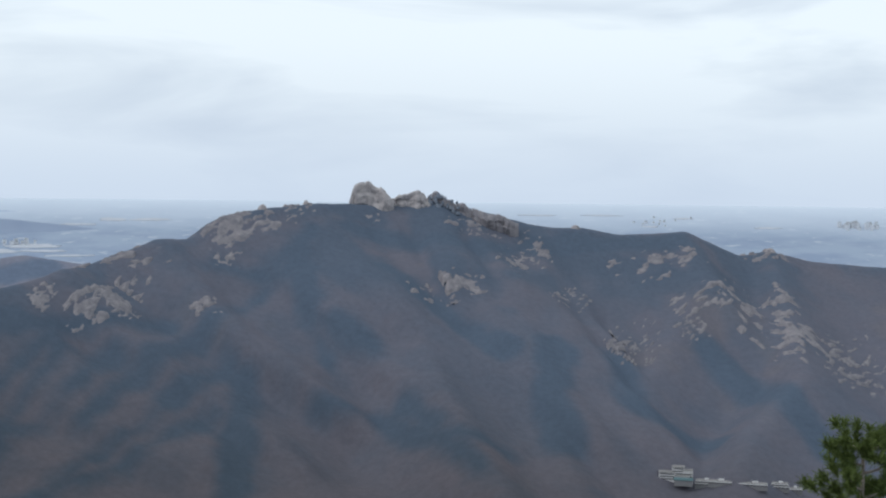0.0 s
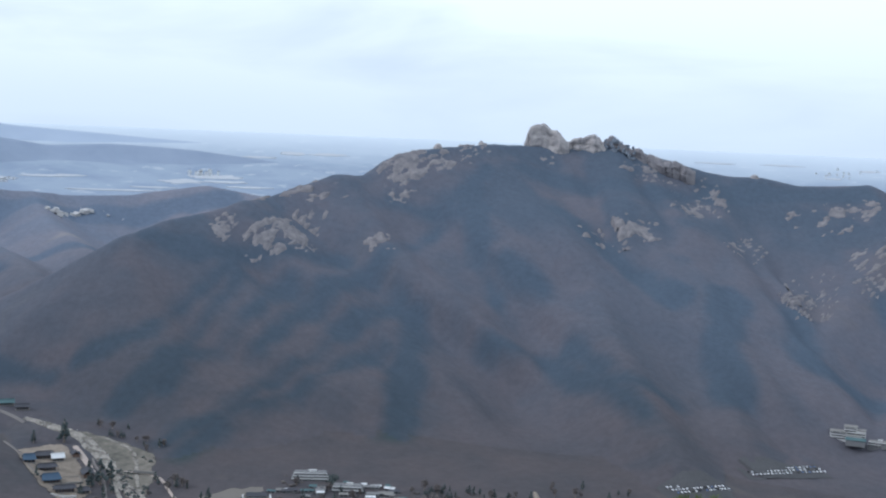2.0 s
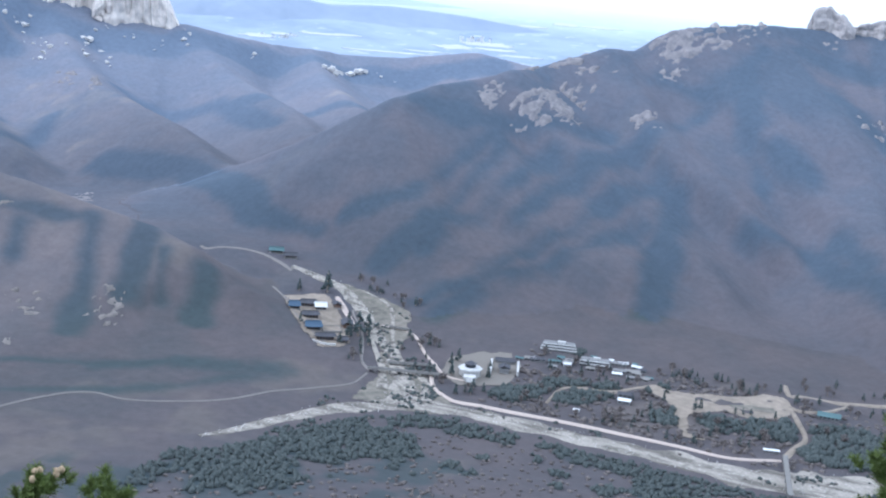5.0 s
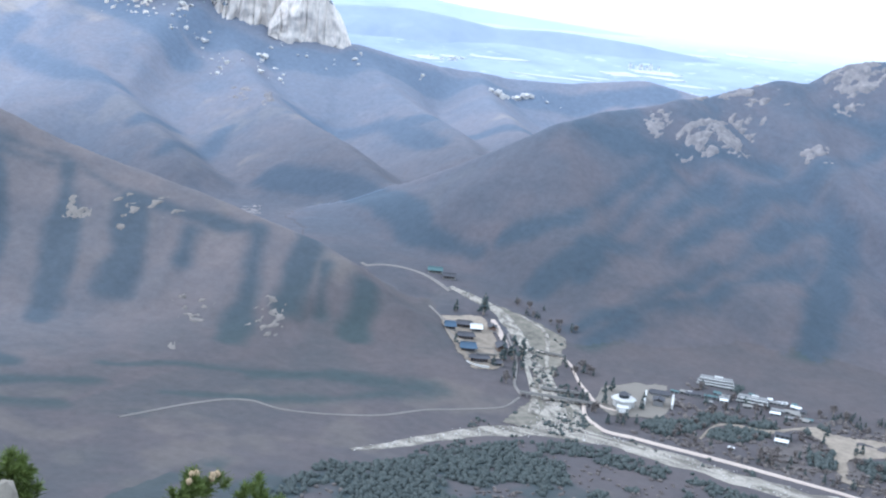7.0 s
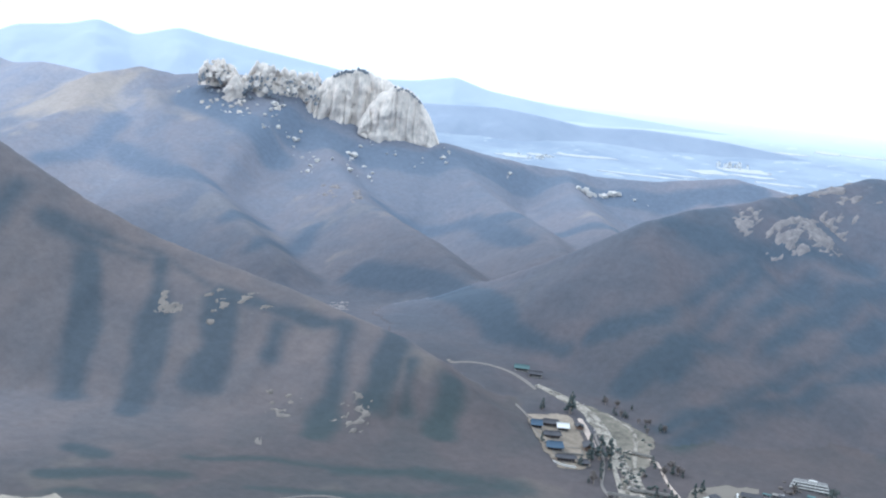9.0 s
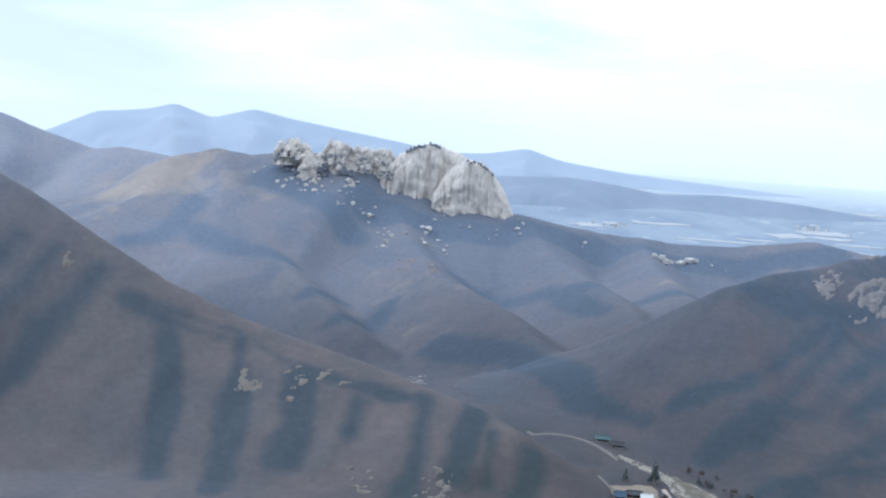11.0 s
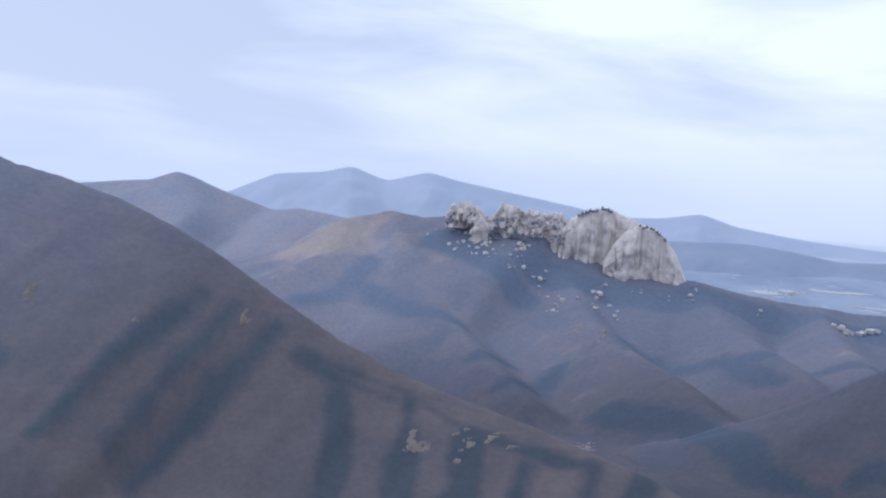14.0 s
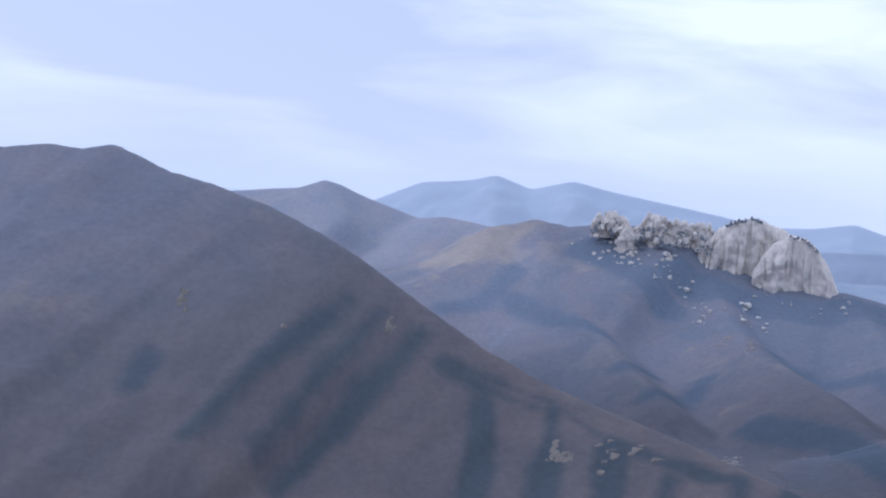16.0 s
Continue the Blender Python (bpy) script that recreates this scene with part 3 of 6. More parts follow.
    names = {0: ("ground", "valley floor and lower slopes under leafless woods and pines", "ground", "structure"),
             1: ("mountain", "steep mountain of bare brown woods, granite outcrops along its crest", "mountain", ""),
             2: ("mountain", "broad wooded mountain in grey-blue haze, strewn with pale granite boulders", "mountain", ""),
             3: ("mountain", "long brown ridge striped with dark pine gullies", "mountain", ""),
             4: ("mountain", "hazy blue wooded mountain behind the granite wall", "mountain", ""),
             6: ("plain", "pale hazy blue plain reaching to the horizon", "plain", "structure")}
    made = {}
    for k, (name, label, category, kind) in names.items():
        f = quads[face_owner == k]
        used, f2 = np.unique(f, return_inverse=True)
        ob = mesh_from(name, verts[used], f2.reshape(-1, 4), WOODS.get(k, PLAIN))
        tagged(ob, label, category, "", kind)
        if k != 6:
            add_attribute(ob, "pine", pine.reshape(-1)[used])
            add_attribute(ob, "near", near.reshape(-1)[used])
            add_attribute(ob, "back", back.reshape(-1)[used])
            add_attribute(ob, "earth_and_sun", earth.reshape(-1)[used])
        made[k] = ob
    return made


LAND = build_land()

FAR_A = [(-3517, 2644, 336), (-3394, 2800, 398), (-3298, 2913, 470), (-3187, 3033, 489), (-3128, 3094, 515), (-3043, 3179, 475),
         (-2942, 3272, 515), (-2848, 3354, 491), (-2712, 3490, 465), (-2569, 3622, 438), (-2451, 3726, 403), (-2330, 3800, 360)]
FAR_B = [(-2589, 3862, 414), (-2456, 3949, 423), (-2330, 4024, 451), (-2233, 4079, 417), (-2145, 4126, 405), (-2022, 4187, 389),
         (-1848, 4267, 378), (-1433, 4424, 352), (-1000, 4540, 330)]
FAR_C = [(-2464, 3524, 319), (-2235, 3674, 355), (-2029, 3791, 366), (-1899, 3858, 353), (-1776, 3938, 333), (-1600, 4013, 345),
         (-1438, 4074, 338), (-1332, 4120, 330), (-1231, 4151, 318), (-900, 4250, 280)]


def far_hill(line, label, seed, material):
    """A distant hill: a crest with slopes falling away on both sides into the plain."""
    pts = []
    for (ax, ay, az), (bx, by, bz) in zip(line, line[1:]):
        n = max(4, int(math.hypot(bx - ax, by - ay) / 8))
        pts += [(ax + (bx - ax) * k / n, ay + (by - ay) * k / n, az + (bz - az) * k / n) for k in range(n)]
    pts = np.array(pts + [line[-1]], float)
    for _ in range(6):
        pts[1:-1, 2] = (pts[:-2, 2] + 2 * pts[1:-1, 2] + pts[2:, 2]) / 4
    out = pts[:, :2] / np.hypot(pts[:, 0], pts[:, 1])[:, None]
    v = np.concatenate([np.linspace(-340, 0, 30), np.linspace(8, 160, 10)])
    x = pts[:, None, 0] + out[:, None, 0] * v
    y = pts[:, None, 1] + out[:, None, 1] * v
    d = np.abs(v)[None, :]
    z = pts[:, None, 2] - d * 0.55 + (26 * fbm(x, y, 150, 4, seed)) * np.clip(d / 120, 0.05, 1)
    i = np.arange(x.size).reshape(x.shape)
    f = np.stack([i[:-1, :-1], i[1:, :-1], i[1:, 1:], i[:-1, 1:]], -1).reshape(-1, 4)
    ob = mesh_from("far_hill", np.stack([x, y, z], -1).reshape(-1, 3), f, material)
    return tagged(ob, label, "hill", "distant hills")


far_hill(FAR_A, "distant mountain in pale blue haze with a rounded double top", 201, FAR_HILL)
far_hill(FAR_B, "faint pointed hill in blue haze on the horizon", 211, FAR_HILL)
far_hill(FAR_C, "low hazy blue wooded hills beside the plain", 221, HAZED_HILL)


# ---- granite: the great wall, the domes, outcrops and boulders ----
def empty(name, x, y, z, label, category, group=""):
    ob = new(name)
    ob.location = (x, y, z)
    return tagged(ob, label, category, group)


def tower(parent, x, y, z0, z1, width, seed, material, name="rock_tower", blunt=3.0, depth=0.7, lean=0.0, crack=0.10):
    """A granite pillar or dome: steep walls, a rounded top and vertical cracks."""
    around, up = 72, 34
    th = np.linspace(0.5 * np.pi, 2.5 * np.pi, around, endpoint=False)
    k = np.linspace(0, 1, up) ** 0.7
    T, K = np.meshgrid(th, k)
    out = math.atan2(y, x)
    body = np.maximum(1 - K ** blunt, 0.0) ** 0.5
    sq = 1 / (np.abs(np.cos(T)) ** 3 + np.abs(np.sin(T)) ** 3) ** (1 / 3)
    seams = np.abs(value_noise(T * 2.3 + seed, K * 0.9 + seed, seed))
    fine = np.abs(value_noise(T * 6.5, K * 2.0, seed + 1))
    flute = crack * (np.exp(-seams * 7) * 1.6 + 0.55 * np.exp(-fine * 6))
    lump = value_noise(T * 1.4, K * 3.4, seed + 2) * 0.09 + value_noise(T * 3.5, K * 8, seed + 7) * 0.05
    radius = width / 2 * body * sq * (1.06 - flute + lump)
    top = z1 + (z1 - z0) * 0.03 * value_noise(T * 1.2 + 5, K * 3, seed + 3)
    base = z0 - 55
    z = base + (top - base) * K
    u, v = radius * np.cos(T) + lean * K * width, radius * np.sin(T) * depth
    px = x + u * math.sin(out) + v * math.cos(out)
    py = y - u * math.cos(out) + v * math.sin(out)
    i = np.arange(around * up).reshape(up, around)
    n = np.roll(i, -1, 1)
    f = np.stack([i[:-1], n[:-1], n[1:], i[1:]], -1).reshape(-1, 4)
    verts = np.stack([px, py, z], -1).reshape(-1, 3) - np.array(parent.location[:])
    return mesh_from(name, verts, f, material, True, parent)


def block(parent, x, y, z, width, tall, seed, material):
    """A squarish weathered block with worn corners."""
    bm = bmesh.new()
    bmesh.ops.create_cube(bm, size=1.0)
    bmesh.ops.subdivide_edges(bm, edges=bm.edges[:], cuts=4, use_grid_fill=True)
    off = Vector((seed * 2.3, seed * 0.7, seed * 1.1))
    turn = Euler((0.35 * math.sin(seed * 3.1), 0.35 * math.sin(seed * 1.7), seed * 2.1)).to_matrix()
    for v in bm.verts:
        c = v.co.normalized() * 0.62
        q = v.co.lerp(c, 0.18)
        q *= 1 + 0.34 * noise.noise(v.co * 1.7 + off) + 0.10 * noise.noise(v.co * 5 + off)
        q = turn @ Vector((q.x * width, q.y * width * 0.9, q.z * tall))
        v.co = q + Vector((x, y, z)) - parent.location
    ob = part("rock_block", bm, material, parent)
    return ob


# crest lines of bare rock: x, y, foot, top
MAIN_DOME = [(-1880, 2511, 313, 318), (-1857, 2527, 308, 360), (-1835, 2543, 305, 399), (-1814, 2558, 304, 422), (-1770, 2589, 312, 443),
             (-1748, 2604, 312, 438), (-1703, 2633, 303, 417), (-1656, 2663, 294, 386)]
FRONT_DOME = [(-1728, 2555, 311, 314), (-1713, 2566, 304, 351), (-1698, 2576, 298, 381), (-1668, 2595, 288, 409), (-1638, 2615, 284, 406),
              (-1607, 2633, 280, 376), (-1591, 2643, 274, 348), (-1576, 2652, 271, 317), (-1560, 2661, 268, 276)]
BROKEN_WALL = [(-1990, 2442, 356, 393), (-1978, 2451, 360, 420), (-1967, 2461, 363, 432), (-1943, 2479, 370, 420), (-1931, 2489, 370, 432),
               (-1906, 2508, 371, 419), (-1869, 2536, 371, 416), (-1844, 2554, 368, 412)]
WEST_TOP = [(-2094, 2405, 384, 396), (-2078, 2412, 386, 430), (-2058, 2424, 386, 444), (-2038, 2438, 384, 436), (-2012, 2456, 376, 416),
            (-1998, 2464, 370, 398)]
LOW_BUTTRESS = [(-2006, 2402, 353, 366), (-1997, 2411, 343, 385), (-1989, 2417, 334, 393), (-1975, 2428, 354, 380)]
EAST_DOME = [(-186, 2605, 405, 411), (-178, 2606, 404, 440), (-164, 2607, 404, 450), (-153, 2608, 404, 453), (-142, 2608, 403, 448),
             (-120, 2609, 403, 434), (-97, 2610, 402, 413)]
EAST_SHOULDER = [(-116, 2622, 404, 413), (-89, 2623, 401, 425), (-63, 2624, 397, 431), (-50, 2625, 394, 434), (-36, 2625, 394, 429), (-23, 2625, 397, 405)]
EAST_RIDGE = [(-39, 2645, 392, 419), (-15, 2645, 387, 434), (9, 2645, 381, 422), (34, 2645, 374, 413), (82, 2646, 369, 394), (130, 2650, 365, 380),
              (154, 2660, 363, 371)]
CREST_KNOBS = [(-266, 2535, 400, 413, 22), (-302, 2500, 392, 405, 18), (275, 2760, 356, 366, 40), (-340, 2458, 396, 405, 30), (705, 2838, 310, 319, 40)]


def crag(name, parent, line, material, seed, deep=26.0, jag=3.0, ribs=6.0, sink=22.0):
    """A mass of bare granite under a crest line: a ribbed face split by clefts, a worn top and a back that falls away."""
    pts = []
    for a, b in zip(line, line[1:]):
        n = max(2, int(math.hypot(b[0] - a[0], b[1] - a[1]) / 1.5))
        pts += [[p + (q - p) * k / n for p, q in zip(a, b)] for k in range(n)]
    pts = np.array(pts + [list(line[-1])], float)
    for _ in range(3):
        pts[1:-1] = (pts[:-2] + 2 * pts[1:-1] + pts[2:]) / 4
    s = np.arange(len(pts)) * 1.5
    rise = pts[:, 3] - pts[:, 2]
    small = np.clip(rise / 18, 0.15, 1)
    top = pts[:, 3] + jag * small * (fbm(s, s * 0 + 2.3, 16, 4, seed) * 1.3 - 0.8 * np.exp(-np.abs(value_noise(s / 13, s * 0 + 6.1, seed + 1)) * 7))
    foot = pts[:, 2] - sink
    rows = np.concatenate([np.linspace(0, 1, 46) ** 0.85, np.full(10, 2.0)])
    back = np.concatenate([np.zeros(46), np.linspace(0.1, 1, 10)])
    S, V = np.meshgrid(s, np.minimum(rows, 1.0))
    B = np.repeat(back[:, None], len(s), 1)
    wav = S + 5 * value_noise(S / 30, V * 2.2, seed + 2) + 9 * (V - 0.5) * value_noise(S / 60, V * 0.7, seed + 9)
    cleft = np.exp(-np.abs(value_noise(wav / 15, V * 0.9 + 4.4, seed + 3)) * 8)
    seam = np.exp(-np.abs(value_noise(wav / 5.0, V * 1.7 + 1.2, seed + 4)) * 5)
    bulge = value_noise(wav / 22, V * 1.6, seed + 5)
    ledge = value_noise(S / 26, V * 7.0, seed + 6) + 0.5 * value_noise(S / 9, V * 15.0, seed + 7)
    front = deep * np.sqrt(np.clip(1 - V ** 3.2, 0, 1)) + ribs * (0.9 * bulge - 0.85 * cleft - 0.36 * seam + 0.30 * ledge) * np.clip(4 * (1 - V), 0.12, 1) * small
    off = np.where(B > 0, -1.3 * deep * B, front * (0.35 + 0.65 * small))
    z = np.where(B > 0, top - (top - foot) * B ** 1.6, foot + (top - foot) * V)
    g = np.hypot(pts[:, 0], pts[:, 1])
    px, py = pts[:, 0] - pts[:, 0] / g * (off - deep * 0.5), pts[:, 1] - pts[:, 1] / g * (off - deep * 0.5)
    i = np.arange(px.size).reshape(px.shape)
    f = np.stack([i[:-1, :-1], i[:-1, 1:], i[1:, 1:], i[1:, :-1]], -1).reshape(-1, 4)
    verts = np.stack([px, py, z], -1).reshape(-1, 3) - np.array(parent.location[:])
    return mesh_from(name, verts, f, material, True, parent)


def build_rock_walls():
    wall = empty("granite_wall", -1850, 2500, 300, "huge pale grey granite wall of domes and broken towers on a wooded ridge", "cliff")
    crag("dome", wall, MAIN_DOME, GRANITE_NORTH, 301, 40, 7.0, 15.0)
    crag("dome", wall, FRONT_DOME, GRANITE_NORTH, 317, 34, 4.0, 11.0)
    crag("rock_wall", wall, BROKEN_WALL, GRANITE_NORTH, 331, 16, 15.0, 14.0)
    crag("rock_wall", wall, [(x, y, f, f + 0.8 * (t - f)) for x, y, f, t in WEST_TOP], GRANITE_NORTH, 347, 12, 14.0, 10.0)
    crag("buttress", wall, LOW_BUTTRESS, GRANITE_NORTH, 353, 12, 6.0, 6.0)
    # tumbled blocks crowd the broken walls and spill down the slope below them
    rng = random.Random(5)
    for line, count in ((WEST_TOP, 60), (BROKEN_WALL, 26), (LOW_BUTTRESS, 10)):
        for k in range(count):
            (ax, ay, af, at), (bx, by, bf, bt) = rng.choice(list(zip(line, line[1:])))
            q = rng.random()
            x, y, lo, hi = ax + q * (bx - ax), ay + q * (by - ay), af + q * (bf - af), at + q * (bt - at)
            h = rng.uniform(-0.5, 0.74)
            near = 5 + (24 if h > 0 else 60) * (1 - h) * rng.uniform(0.5, 1.0)
            g = math.hypot(x, y)
            size = rng.uniform(5, 14) * (1.1 - 0.4 * h) if h > 0 else rng.uniform(4, 8)
            px, py = x - x / g * near, y - y / g * near
            z = max(lo + (hi - lo) * h - 0.3 * size, float(height_at(px, py)[0])) if h > 0 else float(height_at(px, py)[0])
            block(wall, px, py, z, size, size * rng.uniform(0.7, 1.5), 17 * k + count, GRANITE_NORTH)
    peak = empty("granite_peak", -80, 2597, 395, "bare rounded granite peak with a lower fluted shoulder on the crest", "cliff")
    crag("dome", peak, EAST_DOME, GRANITE_EAST, 703, 16, 5.0, 7.0)
    crag("dome", peak, EAST_SHOULDER, GRANITE_EAST, 709, 14, 4.0, 7.0)
    crag("rock_ridge", peak, EAST_RIDGE, GRANITE_SLAB, 719, 20, 6.0, 8.0)
    for i, (x, y, z0, z1, w) in enumerate(CREST_KNOBS):
        knob = empty("crest_rock", x, y, z0, "small dark granite knob on the wooded crest", "rock", "rocks along the crest")
        tower(knob, x, y, z0, z1, w, 800 + 7 * i, GRANITE_EAST, "rock_face", 2.5, 0.8, 0.1)


def outcrop(x, y, width, height, seed, material, label, ragged=1.9):
    """A ragged slab of bare rock that stands proud of the slope, broken by wooded ledges."""
    e = 12.0
    g = np.array([height_at(x + e, y)[0] - height_at(x - e, y)[0], height_at(x, y + e)[0] - height_at(x, y - e)[0]]) / (2 * e)
    away = np.array([x, y]) / math.hypot(x, y)
    up = g / (np.linalg.norm(g) + 1e-6) * 0.15 + away
    up = up / np.linalg.norm(up)
    side = np.array([-up[1], up[0]])
    run = height / 0.55
    # slabs keep level across a slope that leans to one side
    skew = max(-1.0, min(1.0, -float(g @ side) / max(0.15, float(g @ up))))
    n, m = max(26, min(90, int(width / 1.3))), max(26, min(90, int(run / 1.5)))
    u, v = np.meshgrid(np.linspace(-0.62, 0.62, n), np.linspace(-0.62, 0.62, m))
    px = x + side[0] * u * width + up[0] * (v * run + skew * u * width)
    py = y + side[1] * u * width + up[1] * (v * run + skew * u * width)
    blot = fbm(u * width * 0.75 + 0.35 * v * run + seed * 31, v * run * 0.8, max(8.0, 0.085 * width), 5, seed)
    mask = (0.10 if ragged > 1 else 0.42) - (2 * u) ** 2 * 0.55 - (2 * v) ** 2 * 0.55 + ragged * blot
    grooves = np.abs(value_noise(u * width / 5.0, v * run / 40.0, seed + 5))
    ledges = value_noise(u * width / 30.0, v * run / 6.0, seed + 6)
    thick = min(3.6, 1.6 + 0.018 * width)
    lift = np.where(mask > 0, thick * np.clip(mask * 3.0, 0, 1) * (0.75 + 0.45 * ledges) - 0.9 * grooves - 0.2, -3.0)
    z = height_at(px.ravel(), py.ravel()).reshape(px.shape) + lift
    i = np.arange(n * m).reshape(m, n)
    f = np.stack([i[:-1, :-1], i[:-1, 1:], i[1:, 1:], i[1:, :-1]], -1)
    keep = (mask[:-1, :-1] > -0.15) | (mask[1:, 1:] > -0.15) | (mask[:-1, 1:] > -0.15) | (mask[1:, :-1] > -0.15)
    # each island of rock is a slab of its own
    mark = np.where(keep, np.arange(keep.size).reshape(keep.shape) + 1, 0)
    while True:
        wide_mark = np.pad(mark, 1)
        grown = np.maximum.reduce([wide_mark[1:-1, 1:-1], wide_mark[:-2, 1:-1], wide_mark[2:, 1:-1], wide_mark[1:-1, :-2], wide_mark[1:-1, 2:]])
        grown = np.where(keep, grown, 0)
        if (grown == mark).all():
            break
        mark = grown
    z0 = float(height_at(x, y)[0])
    t = empty("rock_outcrop", x, y, z0, label, "rock", "outcrops")
    all_verts = np.stack([px - x, py - y, z - z0], -1).reshape(-1, 3)
    ids, sizes = np.unique(mark[mark > 0], return_counts=True)
    for k, size in zip(ids, sizes):
        if size < 14:
            continue
        used, f2 = np.unique(f[mark == k].reshape(-1, 4), return_inverse=True)
        mesh_from("rock_slab", all_verts[used], f2.reshape(-1, 4), material, True, t)
    return t


# x, y, width, height
OUTCROPS_EAST = [(-532, 2102, 136, 66), (-551, 2225, 148, 50), (-368, 2400, 146, 50), (-276, 2485, 60, 37), (-616, 2028, 45,
                 35), (18, 2356, 136, 41), (162, 2591, 106, 87), (247, 2480, 78, 52), (440, 2668, 170, 49), (542, 2576, 178, 76), (350, 2366,
                 98, 93), (467, 2440, 60, 54), (642, 2515, 182, 143), (-385, 2320, 51, 27), (55, 2607, 94, 26), (-131, 2573, 36, 17), (501,
                 2722, 53, 21), (701, 2818, 112, 22), (-390, 2157, 48, 22), (776, 2444, 112, 112)]
OUTCROPS_NORTH = [(-1490, 2223, 22, 44), (-1580, 2248, 46, 32), (-1177, 1729, 40, 60)]
OUTCROPS_WEST = [(-1126, 1263, 38, 27), (-1076, 1311, 35, 20), (-1043, 1338, 51, 21), (-1053, 1278, 18, 8), (-1416, 1219, 18,
                 18), (-1468, 1056, 24, 14), (-908, 1229, 47, 23), (-862, 1139, 13, 21), (-829, 1269, 40, 36), (-1583, 977, 19, 23)]
BOULDERS = [(-2148, 2404, 11), (-2072, 2449, 14), (-2039, 2419, 11), (-2096, 2444, 8), (-1997, 2407, 8), (-1888, 2408, 11),
            (-1854, 2363, 9), (-1899, 2456, 19), (-1893, 2435, 11), (-1818, 2436, 21), (-1805, 2416, 10), (-1757, 2387, 8), (-1703, 2337, 11),
            (-1706, 2375, 13), (-1713, 2360, 10), (-1685, 2487, 23), (-1697, 2527, 10), (-1631, 2393, 15), (-1597, 2425, 10), (-1646, 2474,
            13), (-1606, 2448, 8), (-1524, 2612, 13), (-1528, 2642, 8), (-1425, 2762, 11), (-1551, 2535, 6), (-1612, 2545, 8), (-1169, 2923,
            7)]


PAIR = [(-1243, 2790), (-1262, 2870), (-1236, 2905), (-1218, 2914)]


def boulder(x, y, width, seed):
    bm = bmesh.new()
    bmesh.ops.create_icosphere(bm, subdivisions=2, radius=0.5)
    off = Vector((seed * 3.7, seed * 1.3, 0))
    flat = 0.55 + 0.3 * (seed % 5) / 4
    for v in bm.verts:
        k = 1 + 0.75 * noise.noise(v.co * 2.4 + off)
        v.co = Vector((v.co.x * k * width * 1.15, v.co.y * k * width * 0.9, v.co.z * k * width * flat))
    ob = part("boulder", bm, BOULDER_PALE)
    ob.location = (x, y, height_at(x, y)[0] + 0.12 * width)
    ob.rotation_euler = (0, 0, seed * 1.9)
    return tagged(ob, "pale granite boulder lying on the wooded slope", "boulder", "boulders below the wall")


def build_rocks():
    build_rock_walls()
    for i, row in enumerate(OUTCROPS_EAST):
        outcrop(*row, 900 + 11 * i, GRANITE_SLAB, "weathered pale granite slab breaking through bare woods", 0.75 if i in (0, 2, 4) else 1.9)
    for i, row in enumerate(OUTCROPS_NORTH):
        outcrop(*row, 1200 + 11 * i, GRANITE_SLAB, "pale granite outcrop on the hazy blue-grey wooded slope")
    for i, row in enumerate(OUTCROPS_WEST):
        outcrop(*row, 1300 + 11 * i, GRANITE_WEST, "small brownish granite outcrop on the striped ridge")
    rng = random.Random(31)
    for x, y in PAIR:
        g = math.atan2(y, x)
        knob = empty("rock_outcrop", x, y, height_at(x, y)[0], "low pale granite blocks bare on a wooded shoulder", "rock", "outcrops")
        for k in range(4):
            a = (k - 1.5) * 7 + rng.uniform(-3, 3)
            px, py = x + a * math.sin(g), y - a * math.cos(g)
            w = rng.uniform(9, 16)
            block(knob, px, py, height_at(px, py)[0] + 0.2 * w, w, w * rng.uniform(0.6, 0.95), 90 + k, BOULDER_PALE)
    for i, (x, y, w) in enumerate(BOULDERS):
        boulder(x, y, w * 0.9, i + 1)
        for k in range(2):
            boulder(x + rng.uniform(-34, 34), y + rng.uniform(-34, 34), w * rng.uniform(0.3, 0.6), 60 + 2 * i + k)


build_rocks()


# ---- the valley: river bed, roads, yards, bridges ----
def smooth_line(pts, step_m):
    """Points along a rounded line (Catmull-Rom), about step_m apart."""
    p = [np.array(q, float) for q in pts]
    p = [2 * p[0] - p[1]] + p + [2 * p[-1] - p[-2]]
    out = []
    for a, b, c, d in zip(p, p[1:], p[2:], p[3:]):
        n = max(2, int(np.linalg.norm((c - b)[:2]) / step_m))
        for i in range(n):
            t = i / n
            out.append(0.5 * (2 * b + (c - a) * t + (2 * a - 5 * b + 4 * c - d) * t * t + (3 * b - a - 3 * c + d) * t ** 3))
    out.append(p[-2])
    return np.array(out)


